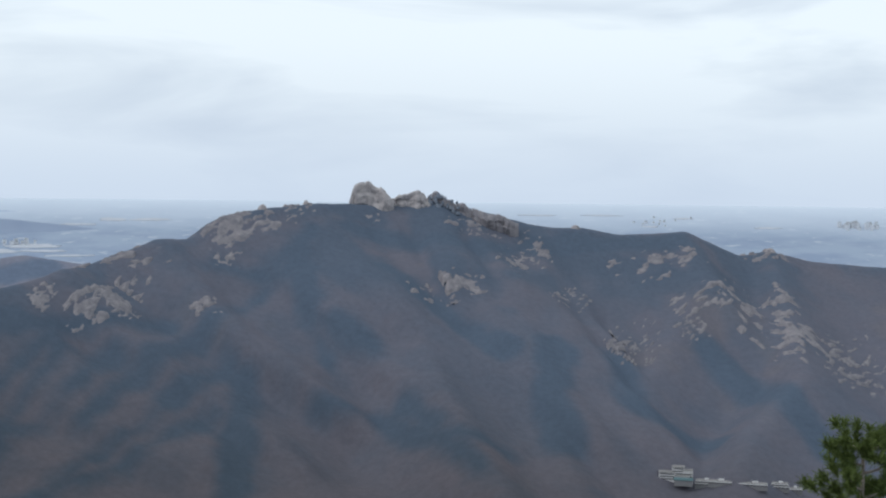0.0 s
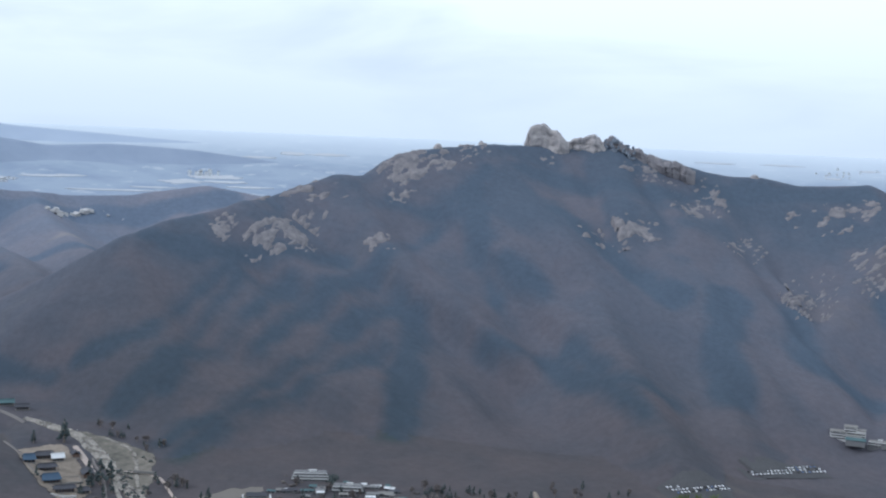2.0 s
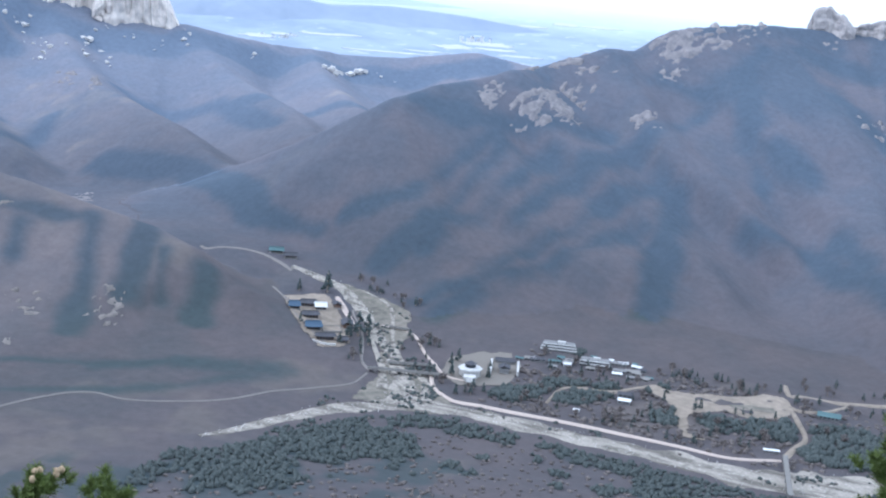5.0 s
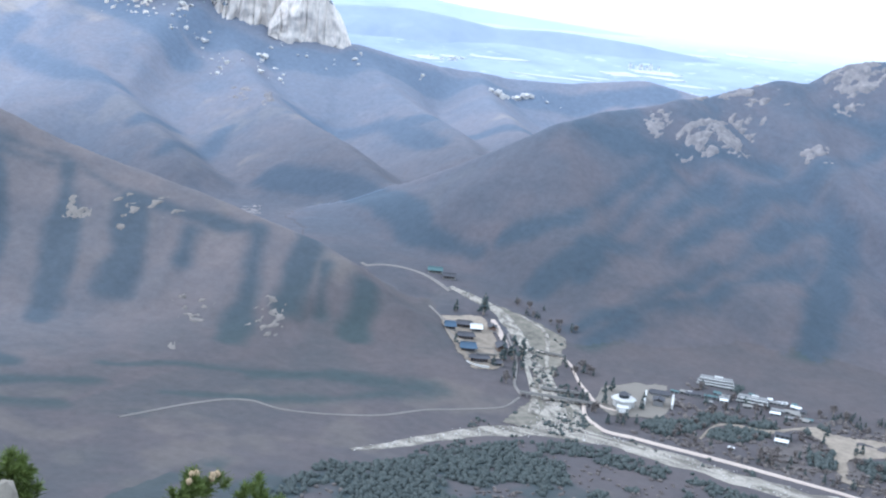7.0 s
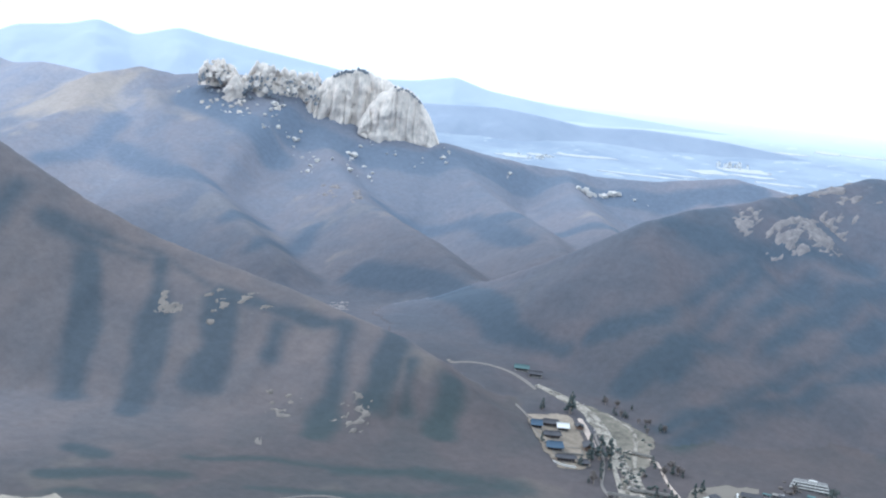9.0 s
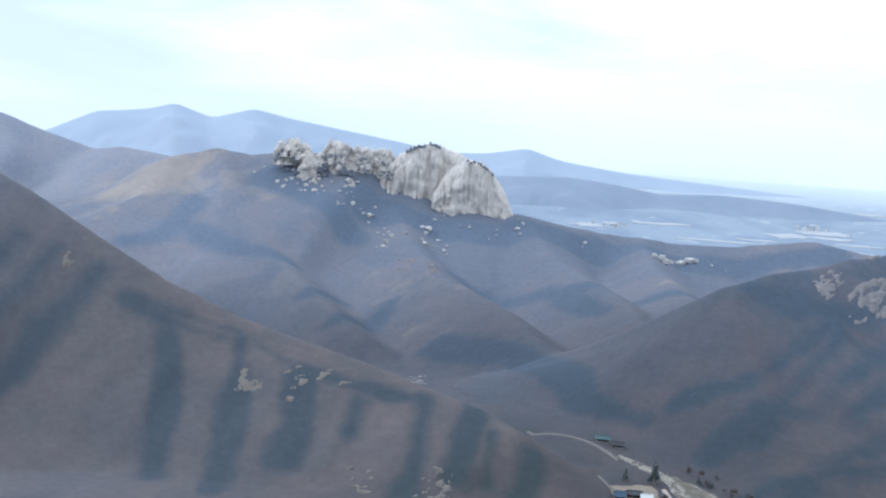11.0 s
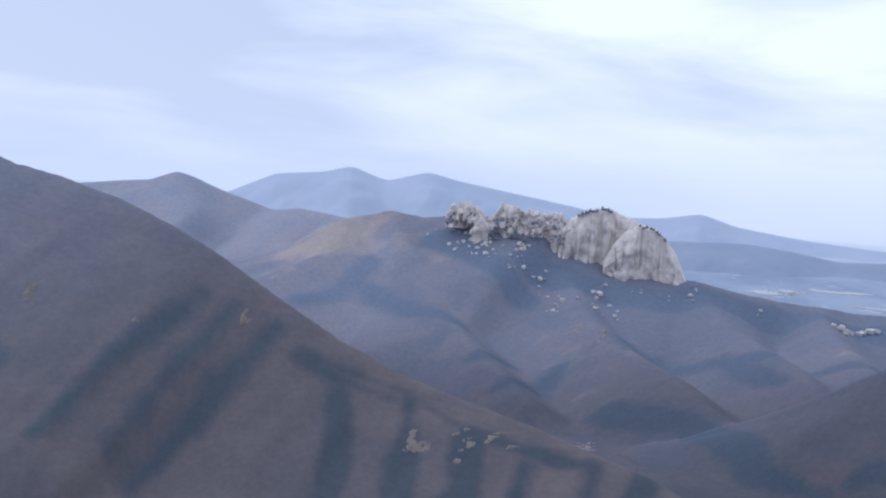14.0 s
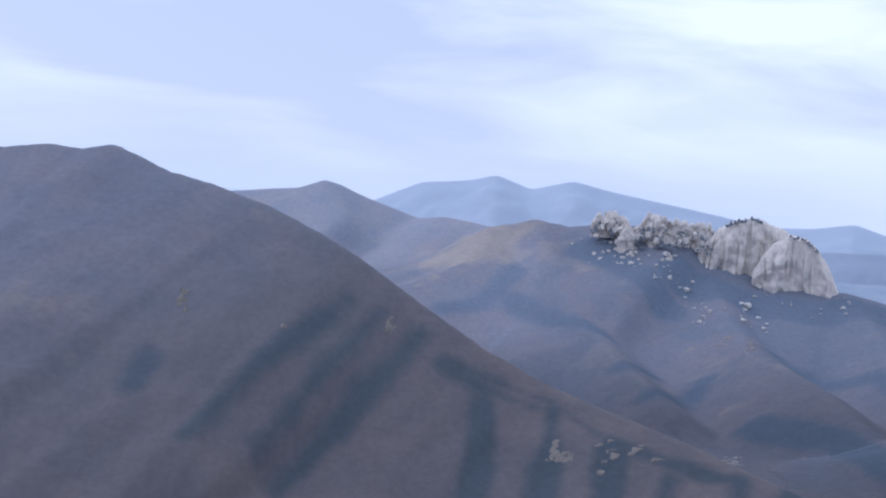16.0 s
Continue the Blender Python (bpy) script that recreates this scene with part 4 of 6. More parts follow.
def ribbon(name, pts, material, label, lift=0.9, ragged=0.0, across=7, seed=0, category="path", step_m=5.0):
    """A strip laid over the ground along a line of (x, y, width), with a skirt that closes its sides."""
    line = smooth_line(pts, step_m)
    go = np.gradient(line[:, :2], axis=0)
    go /= np.linalg.norm(go, axis=1)[:, None] + 1e-9
    side = np.stack([-go[:, 1], go[:, 0]], -1)
    n = len(line)
    run = np.arange(n) * step_m
    left = 1 + ragged * fbm(run, run * 0 + 3.3, 30, 3, seed)
    right = 1 + ragged * fbm(run, run * 0 + 9.7, 30, 3, seed + 50)
    k = np.linspace(-1, 1, across)
    wide = np.where(k[None, :] < 0, left[:, None], right[:, None]) * line[:, 2:3] / 2
    x = line[:, 0:1] + side[:, 0:1] * k * wide
    y = line[:, 1:2] + side[:, 1:2] * k * wide
    z = height_at(x.ravel(), y.ravel()).reshape(x.shape) + lift
    z[:, 0] -= lift + 1.2
    z[:, -1] -= lift + 1.2
    i = np.arange(x.size).reshape(x.shape)
    f = np.stack([i[:-1, :-1], i[1:, :-1], i[1:, 1:], i[:-1, 1:]], -1).reshape(-1, 4)
    ob = mesh_from(name, np.stack([x, y, z], -1).reshape(-1, 3), f, material)
    LAID.append((line[:, :2], float(line[:, 2].max()) / 2 + 3))
    return tagged(ob, label, category, "", "structure")


LAID = []   # what woods keep clear of: lines with a half width
YARDS = []  # and yards, as outlines


def inside(poly, x, y):
    """Which points lie inside an outline."""
    hit = np.zeros(x.shape, bool)
    for (ax, ay), (bx, by) in zip(poly, np.roll(poly, -1, 0)):
        cross = (ay > y) != (by > y)
        hit ^= cross & (x < (bx - ax) * (y - ay) / (by - ay + 1e-9) + ax)
    return hit


def yard(name, pts, material, label, lift=0.8):
    """Open ground with a ragged rim, laid over the land. Returns its height."""
    poly = np.array(pts, float)
    lo, hi = poly.min(0) - 4, poly.max(0) + 4
    s = 1.5
    x, y = np.meshgrid(np.arange(lo[0], hi[0], s), np.arange(lo[1], hi[1], s))
    z = height_at(x.ravel(), y.ravel()).reshape(x.shape) + lift
    i = np.arange(x.size).reshape(x.shape)
    f = np.stack([i[:-1, :-1], i[:-1, 1:], i[1:, 1:], i[1:, :-1]], -1)
    cx, cy = x[:-1, :-1] + s / 2, y[:-1, :-1] + s / 2
    keep = inside(poly, cx + 4 * fbm(cx, cy, 14, 3, 5), cy + 4 * fbm(cx, cy, 14, 3, 6))
    f = f[keep]
    used, f2 = np.unique(f, return_inverse=True)
    ob = mesh_from(name, np.stack([x, y, z], -1).reshape(-1, 3)[used], f2.reshape(-1, 4), material)
    tagged(ob, label, "yard", "", "structure")
    YARDS.append(poly)
    return float(height_at(poly[:, 0].mean(), poly[:, 1].mean())[0]) + lift


BED = [(-562, 1024, 7), (-543, 1070, 14), (-525, 1120, 22), (-494, 1186, 30), (-438, 1236, 40), (-392, 1252, 40), (-329, 1254, 36),
       (-268, 1254, 36), (-209, 1254, 40), (-152, 1252, 46), (-96, 1250, 56), (-33, 1262, 66), (38, 1308, 70), (160, 1400, 70)]
BROOK_BED = [(-735, 1572, 10), (-693, 1556, 18), (-650, 1538, 22), (-616, 1512, 20), (-585, 1478, 18), (-553, 1432, 20), (-522, 1395, 18),
             (-500, 1358, 20), (-478, 1318, 26), (-462, 1285, 36), (-450, 1258, 48), (-446, 1238, 62)]
ROAD = [(-448, 1339, 6), (-431, 1303, 7), (-402, 1279, 8), (-370, 1281, 9), (-339, 1282, 9), (-279, 1287, 9), (-220, 1289, 9),
        (-161, 1290, 8), (-109, 1290, 7), (-60, 1316, 6)]
UPPER_ROAD = [(-880, 1580, 7), (-856, 1576, 7), (-816, 1584, 7), (-781, 1584, 8), (-750, 1572, 8), (-728, 1556, 6)]
BROOK_PATH = [(-560, 1465, 4), (-525, 1461, 5), (-506, 1446, 5), (-478, 1401, 5), (-457, 1374, 5), (-432, 1344, 6), (-404, 1341, 6)]
LEFT_PATH = [(-608, 1486, 4), (-599, 1471, 4), (-575, 1437, 4), (-550, 1383, 4), (-532, 1338, 5), (-511, 1312, 6)]
TEMPLE_ROAD = [(-640, 1508, 9), (-619, 1484, 11), (-596, 1455, 8), (-584, 1440, 3)]
TRAIL = [(-760, 930, 3), (-748, 979, 3), (-738, 1016, 3), (-724, 1051, 3.5), (-704, 1069, 3.5), (-672, 1070, 3), (-635, 1093, 3.5),
         (-594, 1134, 3.5), (-570, 1186, 3.5), (-537, 1228, 3), (-512, 1262, 3), (-511, 1304, 4)]
LOT_ROAD = [(-78, 1556, 7), (-70, 1522, 9), (-56, 1529, 9), (-19, 1538, 11), (8, 1553, 10), (55, 1574, 8), (100, 1592, 6)]
LOT_LOOP = [(-66, 1482, 8), (-52, 1478, 7), (-24, 1500, 7), (-6, 1532, 6)]
LOT_LANE = [(-62, 1468, 9), (-52, 1440, 8), (-42, 1399, 8), (-51, 1363, 10), (-57, 1331, 11)]
VILLAGE_LANE = [(-312, 1330, 5), (-310, 1380, 4), (-290, 1398, 5), (-261, 1404, 6), (-234, 1432, 6), (-215, 1448, 7)]
LEFT_BROOK = [(-618, 1508, 6), (-584, 1482, 6), (-562, 1434, 6), (-531, 1377, 7), (-503, 1330, 9), (-478, 1269, 14)]
SIDE_CHANNEL = [(-617, 1545, 6), (-581, 1530, 7), (-560, 1500, 6), (-545, 1462, 6), (-518, 1405, 6), (-484, 1350, 9), (-448, 1316, 12), (-425, 1262, 16)]
YARD_EDGE = [(-726, 1496, 5), (-690, 1462, 4), (-656, 1420, 4), (-620, 1389, 4), (-583, 1355, 5)]
LOT = [(-231, 1439), (-217, 1455), (-194, 1448), (-171, 1453), (-126, 1476), (-99, 1503), (-75, 1509), (-58, 1470), (-72, 1437), (-105, 1413), (-132, 1419),
       (-161, 1394), (-166, 1379), (-158, 1336), (-138, 1325), (-160, 1320), (-180, 1379), (-194, 1414)]
LOT_SHRUBS = [(-128, 1441), (-106, 1452), (-84, 1462), (-80, 1450), (-104, 1438), (-126, 1432)]
BROOK_FLAT = [(-660, 1552), (-617, 1549), (-581, 1538), (-543, 1521), (-522, 1456), (-506, 1375), (-465, 1351), (-426, 1295), (-393, 1262), (-440, 1224),
              (-494, 1222), (-499, 1307), (-515, 1356), (-559, 1444), (-608, 1496)]
TEMPLE_YARD = [(-700, 1472), (-658, 1508), (-622, 1470), (-580, 1412), (-565, 1380), (-570, 1360), (-592, 1346), (-623, 1378), (-657, 1415)]
WHITE_YARD = [(-440, 1345), (-449, 1405), (-420, 1440), (-390, 1458), (-366, 1420), (-361, 1356), (-410, 1326)]


def build_floor():
    ribbon("river_bed", BED, RIVER, "wide dry bed of pale river stones", 0.6, 0.6, 13, 1, "river bed")
    ribbon("brook_bed", BROOK_BED, BROOK_STONES, "stony pale bed of a side brook", 0.7, 0.45, 11, 2, "river bed")
    ribbon("brook_bed", LEFT_BROOK, BROOK_STONES, "stony pale arm of the side brook", 1.15, 0.5, 9, 12, "river bed")
    ribbon("brook_bed", SIDE_CHANNEL, BROOK_STONES, "stony pale arm of the side brook", 1.05, 0.6, 9, 13, "river bed")
    ribbon("path", YARD_EDGE, TRAIL_MAT, "pale earth path along the temple's upper edge", 1.2, 0.3, 5, 14)
    ribbon("road", LOT_LOOP, SAND, "sandy loop beside the open yard", 1.2, 0.2, 5, 15, "road")
    ribbon("road", ROAD, ROAD_MAT, "pinkish paved road along the river bank", 1.3, 0.05, 5, 3, "road")
    ribbon("road", UPPER_ROAD, TRAIL_MAT, "pale gravel road climbing up the side valley", 1.0, 0.25, 5, 4, "road")
    ribbon("path", BROOK_PATH, ROAD_MAT, "pale paved path beside the brook", 1.2, 0.1, 5, 5)
    ribbon("path", LEFT_PATH, TRAIL_MAT, "pale earth path below the temple", 1.2, 0.1, 5, 6)
    ribbon("path", TEMPLE_ROAD, ROAD_MAT, "widening pinkish approach beside the temple wall", 1.2, 0.1, 5, 7)
    ribbon("trail", TRAIL, TRAIL_MAT, "narrow pale trail through leafless woods", 1.0, 0.3, 5, 8)
    ribbon("road", LOT_ROAD, SAND, "sandy road leading on from the open yard", 1.1, 0.1, 5, 9, "road")
    ribbon("path", LOT_LANE, SAND, "sandy lane down to the footbridge", 1.1, 0.15, 5, 10)
    ribbon("path", VILLAGE_LANE, SAND, "sandy lane between village trees", 1.1, 0.2, 5, 11)
    ys = {"lot": yard("open_yard", LOT, SAND, "wide bare sandy yard with clumps of trees"),
          "flat": yard("brook_flat", BROOK_FLAT, FLAT, "dry grassy gravel flat between the arms of the brook", 0.55),
          "shrubs": yard("shrub_bed", LOT_SHRUBS, FLAT, "long bed of dry shrubs in the open yard", 1.4),
          "temple": yard("temple_yard", TEMPLE_YARD, SAND, "sandy temple yard beside the brook"),
          "white": yard("terrace", WHITE_YARD, plain("pale_paving", (0.175, 0.158, 0.142), 0.9, 0.08, 5.0), "pale paved terrace round the white hall")}
    # river stones
    rng = np.random.default_rng(12)
    line = np.concatenate([smooth_line(BED, 2.0), smooth_line(BROOK_BED, 2.0)])
    pick = line[rng.integers(0, len(line), 1100)]
    off = rng.uniform(-0.46, 0.46, (1100, 2)) * pick[:, 2:3]
    x, y = pick[:, 0] + off[:, 0], pick[:, 1] + off[:, 1]
    size = rng.uniform(0.6, 1.3, 1100) ** 2
    stones = scatter("river_stones", x, y, height_at(x, y) + 0.8, size, size * 0.7, BOULDER_PALE, rng, 0.25)
    tagged(stones, "pale rounded stones scattered over the river bed", "stones", "", "stuff")
    return ys


OCTA = np.array([(1, 0, 0), (0, 1, 0), (-1, 0, 0), (0, -1, 0), (0, 0, 1), (0, 0, -1)], float)
OCTA_F = np.array([(0, 1, 4), (1, 2, 4), (2, 3, 4), (3, 0, 4), (1, 0, 5), (2, 1, 5), (3, 2, 5), (0, 3, 5)])
CROWN = np.array([(math.cos(a) * w, math.sin(a) * w, h) for h, w, s in ((-0.55, 0.75, 0.0), (0.25, 0.9, 0.6)) for a in
                  [s + 2 * math.pi * k / 5 for k in range(5)]] + [(0, 0, 1.0)])
CROWN_F = np.array([(k, (k + 1) % 5, 5 + k) for k in range(5)] + [((k + 1) % 5, 5 + (k + 1) % 5, 5 + k) for k in range(5)]
                   + [(5 + k, 5 + (k + 1) % 5, 10) for k in range(5)])
SPIKE = np.array([(math.cos(a), math.sin(a), -0.5) for a in [2 * math.pi * k / 6 for k in range(6)]]
                 + [(0.62 * math.cos(a), 0.62 * math.sin(a), 0.1) for a in [0.5 + 2 * math.pi * k / 6 for k in range(6)]] + [(0, 0, 1.0)])
SPIKE_F = np.array([(k, (k + 1) % 6, 6 + k) for k in range(6)] + [((k + 1) % 6, 6 + (k + 1) % 6, 6 + k) for k in range(6)]
                   + [(6 + k, 6 + (k + 1) % 6, 12) for k in range(6)])


def scatter(name, x, y, z, wide, tall, material, rng, jitter=0.3, shape=OCTA, faces=OCTA_F, parent=None, smooth=False):
    """Many small uneven bodies joined into one mesh."""
    n, m = len(x), len(shape)
    v = np.repeat(shape[None], n, 0) * (1 + jitter * rng.uniform(-1, 1, (n, m, 1)))
    a = rng.uniform(0, 2 * np.pi, n)[:, None]
    vx = (v[..., 0] * np.cos(a) - v[..., 1] * np.sin(a)) * wide[:, None] / 2 + x[:, None]
    vy = (v[..., 0] * np.sin(a) + v[..., 1] * np.cos(a)) * wide[:, None] / 2 + y[:, None]
    vz = v[..., 2] * tall[:, None] / 2 + z[:, None]
    f = faces[None] + (np.arange(n) * m)[:, None, None]
    return mesh_from(name, np.stack([vx, vy, vz], -1).reshape(-1, 3), f.reshape(-1, 3), material, smooth, parent)


LEVEL = build_floor()


# ---- buildings ----
def box(name, parent, x, y, z, sx, sy, sz, material, label="", bevel=0.0):
    """A block standing on z, centred on x, y, in its parent's space."""
    bm = bmesh.new()
    bmesh.ops.create_cube(bm, size=1.0)
    for v in bm.verts:
        v.co = Vector((v.co.x * sx + x, v.co.y * sy + y, (v.co.z + 0.5) * sz + z))
    if bevel:
        bmesh.ops.bevel(bm, geom=bm.edges[:], offset=bevel, segments=1, affect="EDGES")
    return part(name, bm, material, parent, label)


def gable(name, parent, x, y, z, length, depth, rise, material, thick=0.4, lift=0.0, hip=0.0, label=""):
    """A pitched roof with thickness; lift curls the eaves' corners up, hip draws the ridge in."""
    bm = bmesh.new()
    rows = []
    for t in (0, -thick):
        grid = []
        for j in range(9):
            b = -1 + j / 4
            row = []
            for i in range(9):
                a = -1 + i / 4
                k = 1 - abs(b)
                k = k * k * 0.45 + k * 0.55
                reach = 1 - hip * k
                h = rise * k + lift * abs(a) ** 3 * (1 - k) ** 2
                row.append(bm.verts.new((x + a * reach * length / 2, y + b * depth / 2, z + h + t)))
            grid.append(row)
        rows.append(grid)
    top, low = rows
    for j in range(8):
        for i in range(8):
            bm.faces.new((top[j][i], top[j][i + 1], top[j + 1][i + 1], top[j + 1][i]))
            bm.faces.new((low[j + 1][i], low[j + 1][i + 1], low[j][i + 1], low[j][i]))
    for i in range(8):
        bm.faces.new((low[0][i], low[0][i + 1], top[0][i + 1], top[0][i]))
        bm.faces.new((top[8][i], top[8][i + 1], low[8][i + 1], low[8][i]))
        bm.faces.new((low[i + 1][0], low[i][0], top[i][0], top[i + 1][0]))
        bm.faces.new((low[i][8], low[i + 1][8], top[i + 1][8], top[i][8]))
    bmesh.ops.recalc_face_normals(bm, faces=bm.faces[:])
    return part(name, bm, material, parent, label)


def hall(x, y, length, depth, wall_h, turn, roof, walls, label, lift=1.0, hip=0.25, z=None, category="temple hall"):
    """A temple hall on a stone base: posts, panelled walls and a broad tiled roof with raised corners."""
    base = (height_at(x, y)[0] if z is None else z) - 0.2
    length, depth = length * 1.15, depth * 1.2
    t = empty("temple_hall", x, y, base, label, category, "halls of the temple")
    t.rotation_euler = (0, 0, radians(turn))
    box("stone_base", t, 0, 0, -2.5, length * 0.98, depth * 0.98, 3.3, CONCRETE)
    box("wall", t, 0, 0, 0.8, length * 0.78, depth * 0.74, wall_h, walls)
    n = max(3, int(length / 4))
    for i in range(n + 1):
        box("post", t, -length * 0.40 + i * length * 0.80 / n, -depth * 0.40, 0.8, 0.45, 0.45, wall_h, TIMBER)
    for i in range(n):
        box("door", t, -length * 0.40 + (i + 0.5) * length * 0.80 / n, -depth * 0.375, 0.9, length * 0.8 / n * 0.7, 0.16, wall_h * 0.75, GLASS_DARK)
    gable("roof", t, 0, 0, wall_h + 0.7, length * 1.08, depth * 1.15, depth * 0.36, roof, 0.5, lift, hip)
    box("ridge", t, 0, 0, wall_h + 0.6 + depth * 0.36, length * (1.0 - hip), 0.7, 0.7, roof)
    return t


def build_temple():
    z = None
    hall(-643, 1464, 13, 10, 4.0, 32, WHITE_ROOF, GREY_WALL, "small hall under a bright white sheet roof", 0.0, 0.0, z)
    hall(-621, 1396, 18, 13, 4.2, 32, BLUE_ROOF, TIMBER, "temple hall with a faded blue roof", 0.6, 0.15, z)
    hall(-668, 1440, 13, 12, 4.0, 32, BLUE_ROOF, TIMBER, "smaller hall with a blue tarpaulin roof", 0.4, 0.15, z)
    hall(-660, 1464, 20, 9, 4.0, 32, DARK_TILE, TIMBER, "long temple hall with dark grey tiles", 0.9, 0.2, z)
    hall(-641, 1430, 20, 9, 4.0, 32, DARK_TILE, TIMBER, "temple hall with dark tiles facing the yard", 0.9, 0.2, z)
    hall(-592, 1432, 22, 11, 4.6, 118, DARK_TILE, TIMBER, "dark tiled side hall along the yard", 0.9, 0.2, z)
    hall(-595, 1374, 22, 8, 4.4, 30, DARK_TILE, TIMBER, "dark tiled gate hall above the white wall", 0.9, 0.2, z)
    hall(-574, 1378, 12, 8, 3.4, 30, DARK_TILE, TIMBER, "small dark tiled side building", 0.7, 0.2, z)
    hall(-628, 1482, 12, 8, 3.6, 118, DARK_TILE, TIMBER, "small tiled hall under the big conifer", 0.7, 0.2, z)
    hall(-777, 1606, 17, 9, 3.4, 28, TEAL_ROOF, GREY_WALL, "low teal-roofed house beside the upper road", 0.0, 0.0, None, "house")
    hall(-752, 1600, 16, 8, 3.4, 28, DARK_TILE, GREY_WALL, "low dark-roofed house beside the upper road", 0.0, 0.0, None, "house")
    z = LEVEL["temple"]
    w = empty("yard_wall", -590, 1362, height_at(-590, 1362)[0] + 1, "curved white wall below the gate hall", "wall")
    for i in range(12):
        a = radians(200 + i * 12)
        s = box("wall_panel", w, 15 * math.cos(a), 8 * math.sin(a) + 2, -3, 3.6, 0.6, 4.6, WHITE)
    court = empty("inner_court", -602, 1408, height_at(-602, 1408)[0] + 1.2, "square raised earth court between the halls", "courtyard")
    court.rotation_euler = (0, 0, radians(32))
    box("paving", court, 0, 0, -1.0, 22, 24, 1.25, SAND)
    for sx, sy, lx, ly in ((0, 12.3, 23, 0.7), (0, -12.3, 23, 0.7), (11.3, 0, 0.7, 24), (-11.3, 0, 0.7, 24)):
        box("low_wall", court, sx, sy, -1, lx, ly, 2.2, CONCRETE)


def ring_block(name, parent, z, h, r0, r1, sides, material, label="", cap=True):
    """A many-sided drum from radius r0 below to r1 above."""
    bm = bmesh.new()
    bmesh.ops.create_cone(bm, cap_ends=cap, segments=sides, radius1=r0, radius2=r1, depth=h)
    for v in bm.verts:
        v.co.z += z + h / 2
    return part(name, bm, material, parent, label)


def build_white_hall():
    z = LEVEL["white"]
    t = empty("octagonal_hall", -410, 1362, z, "white octagonal hall with a dark roofed lantern on its terrace", "hall")
    t.rotation_euler = (0, 0, radians(17))
    ring_block("lower_wall", t, -3, 8.5, 11.5, 11.2, 8, WHITE)
    ring_block("eaves", t, 5.5, 1.0, 14.2, 14.2, 8, WHITE)
    ring_block("terrace", t, 6.5, 0.9, 13.4, 12.4, 8, WHITE)
    ring_block("lantern", t, 7.4, 4.0, 6.0, 5.8, 8, GLASS_DARK)
    ring_block("lantern_roof", t, 11.4, 3.4, 7.6, 0.8, 8, DARK_TILE)
    ring_block("finial", t, 14.6, 2.0, 0.5, 0.1, 8, CONCRETE)
    for k in range(8):
        a = radians(22.5 + 45 * k)
        box("pillar", t, 12.6 * math.cos(a), 12.6 * math.sin(a), -1, 0.8, 0.8, 6.6, WHITE)
    box("forecourt", t, 0, -17, -2, 13, 13, 4.2, WHITE)
    for k in range(6):
        box("stair_step", t, 0, -24 - 0.9 * k, -2, 8, 0.9, 3.4 - 0.55 * k, WHITE)
    for k, sx in enumerate((-1, 1)):
        box("stair_cheek", t, sx * 4.6, -26, -2, 0.8, 6, 3.4, CONCRETE)
    z = height_at(-382, 1404)[0] + 1.0
    c = empty("courtyard_house", -382, 1404, z, "dark-roofed courtyard house with pale walls on three sides", "house")
    c.rotation_euler = (0, 0, radians(15))
    for i, (x, y, l, d, turn) in enumerate(((0, 19, 26, 9, 0), (0, -9, 16, 13, 90))):
        box("wall", c, x, y, -2, (l if not turn else d) * 0.85, (d if not turn else l) * 0.85, 6.0, GREY_WALL)
        g = gable("roof", c, 0, 0, 0, l, d * 1.1, 3.4, DARK_TILE, 0.4, 0.7, 0.15)
        g.matrix_local = Matrix.Translation((x, y, 4)) @ Matrix.Rotation(radians(turn), 4, "Z")
    for sx in (-1, 1):
        box("side_wall", c, sx * 15.5, 2, -2, 2.4, 44, 5.2, WHITE)
        for k in range(5):
            box("window", c, sx * 15.5 - 1.25, -14 + 8 * k, 0.6, 0.14, 3.0, 1.6, GLASS_DARK)


def terrace_block(x, y, turn, length, depth, floors, label, setback=2.6, roof=GREY_WALL, category="hotel", h=3.4, bands=WHITE):
    """A long stepped building: each storey a white balcony band over a dark row of window bays."""
    base = height_at(x, y)[0]
    t = empty("terraced_building", x, y, base, label, category)
    t.rotation_euler = (0, 0, radians(turn))
    for k in range(floors):
        off = k * setback
        d = depth - off
        l = length * (1 - 0.06 * k)
        body = box("storey", t, 0, off / 2, k * h - (6 if k == 0 else 0), l, d, h + (6 if k == 0 else 0), GREY_WALL)
        box("balcony_band", t, 0, -d / 2 + off / 2 - 0.5, k * h + h * 0.60, l * 1.01, 1.1, h * 0.42, bands)
        n = max(4, int(l / 4.5))
        for i in range(n):
            box("window", body, -l / 2 + (i + 0.5) * l / n, -d / 2 + off / 2 - 0.08, k * h + 0.5, l / n * 0.72, 0.2, h * 0.48, GLASS_DARK)
    box("flat_roof", t, 0, floors * setback / 2, floors * h, length * (1.02 - 0.06 * floors), depth - (floors - 1) * setback, 0.5, roof)
    box("roof_house", t, length * 0.06, depth * 0.12, floors * h + 0.5, length * 0.22, depth * 0.3, 2.2, bands)
    return t


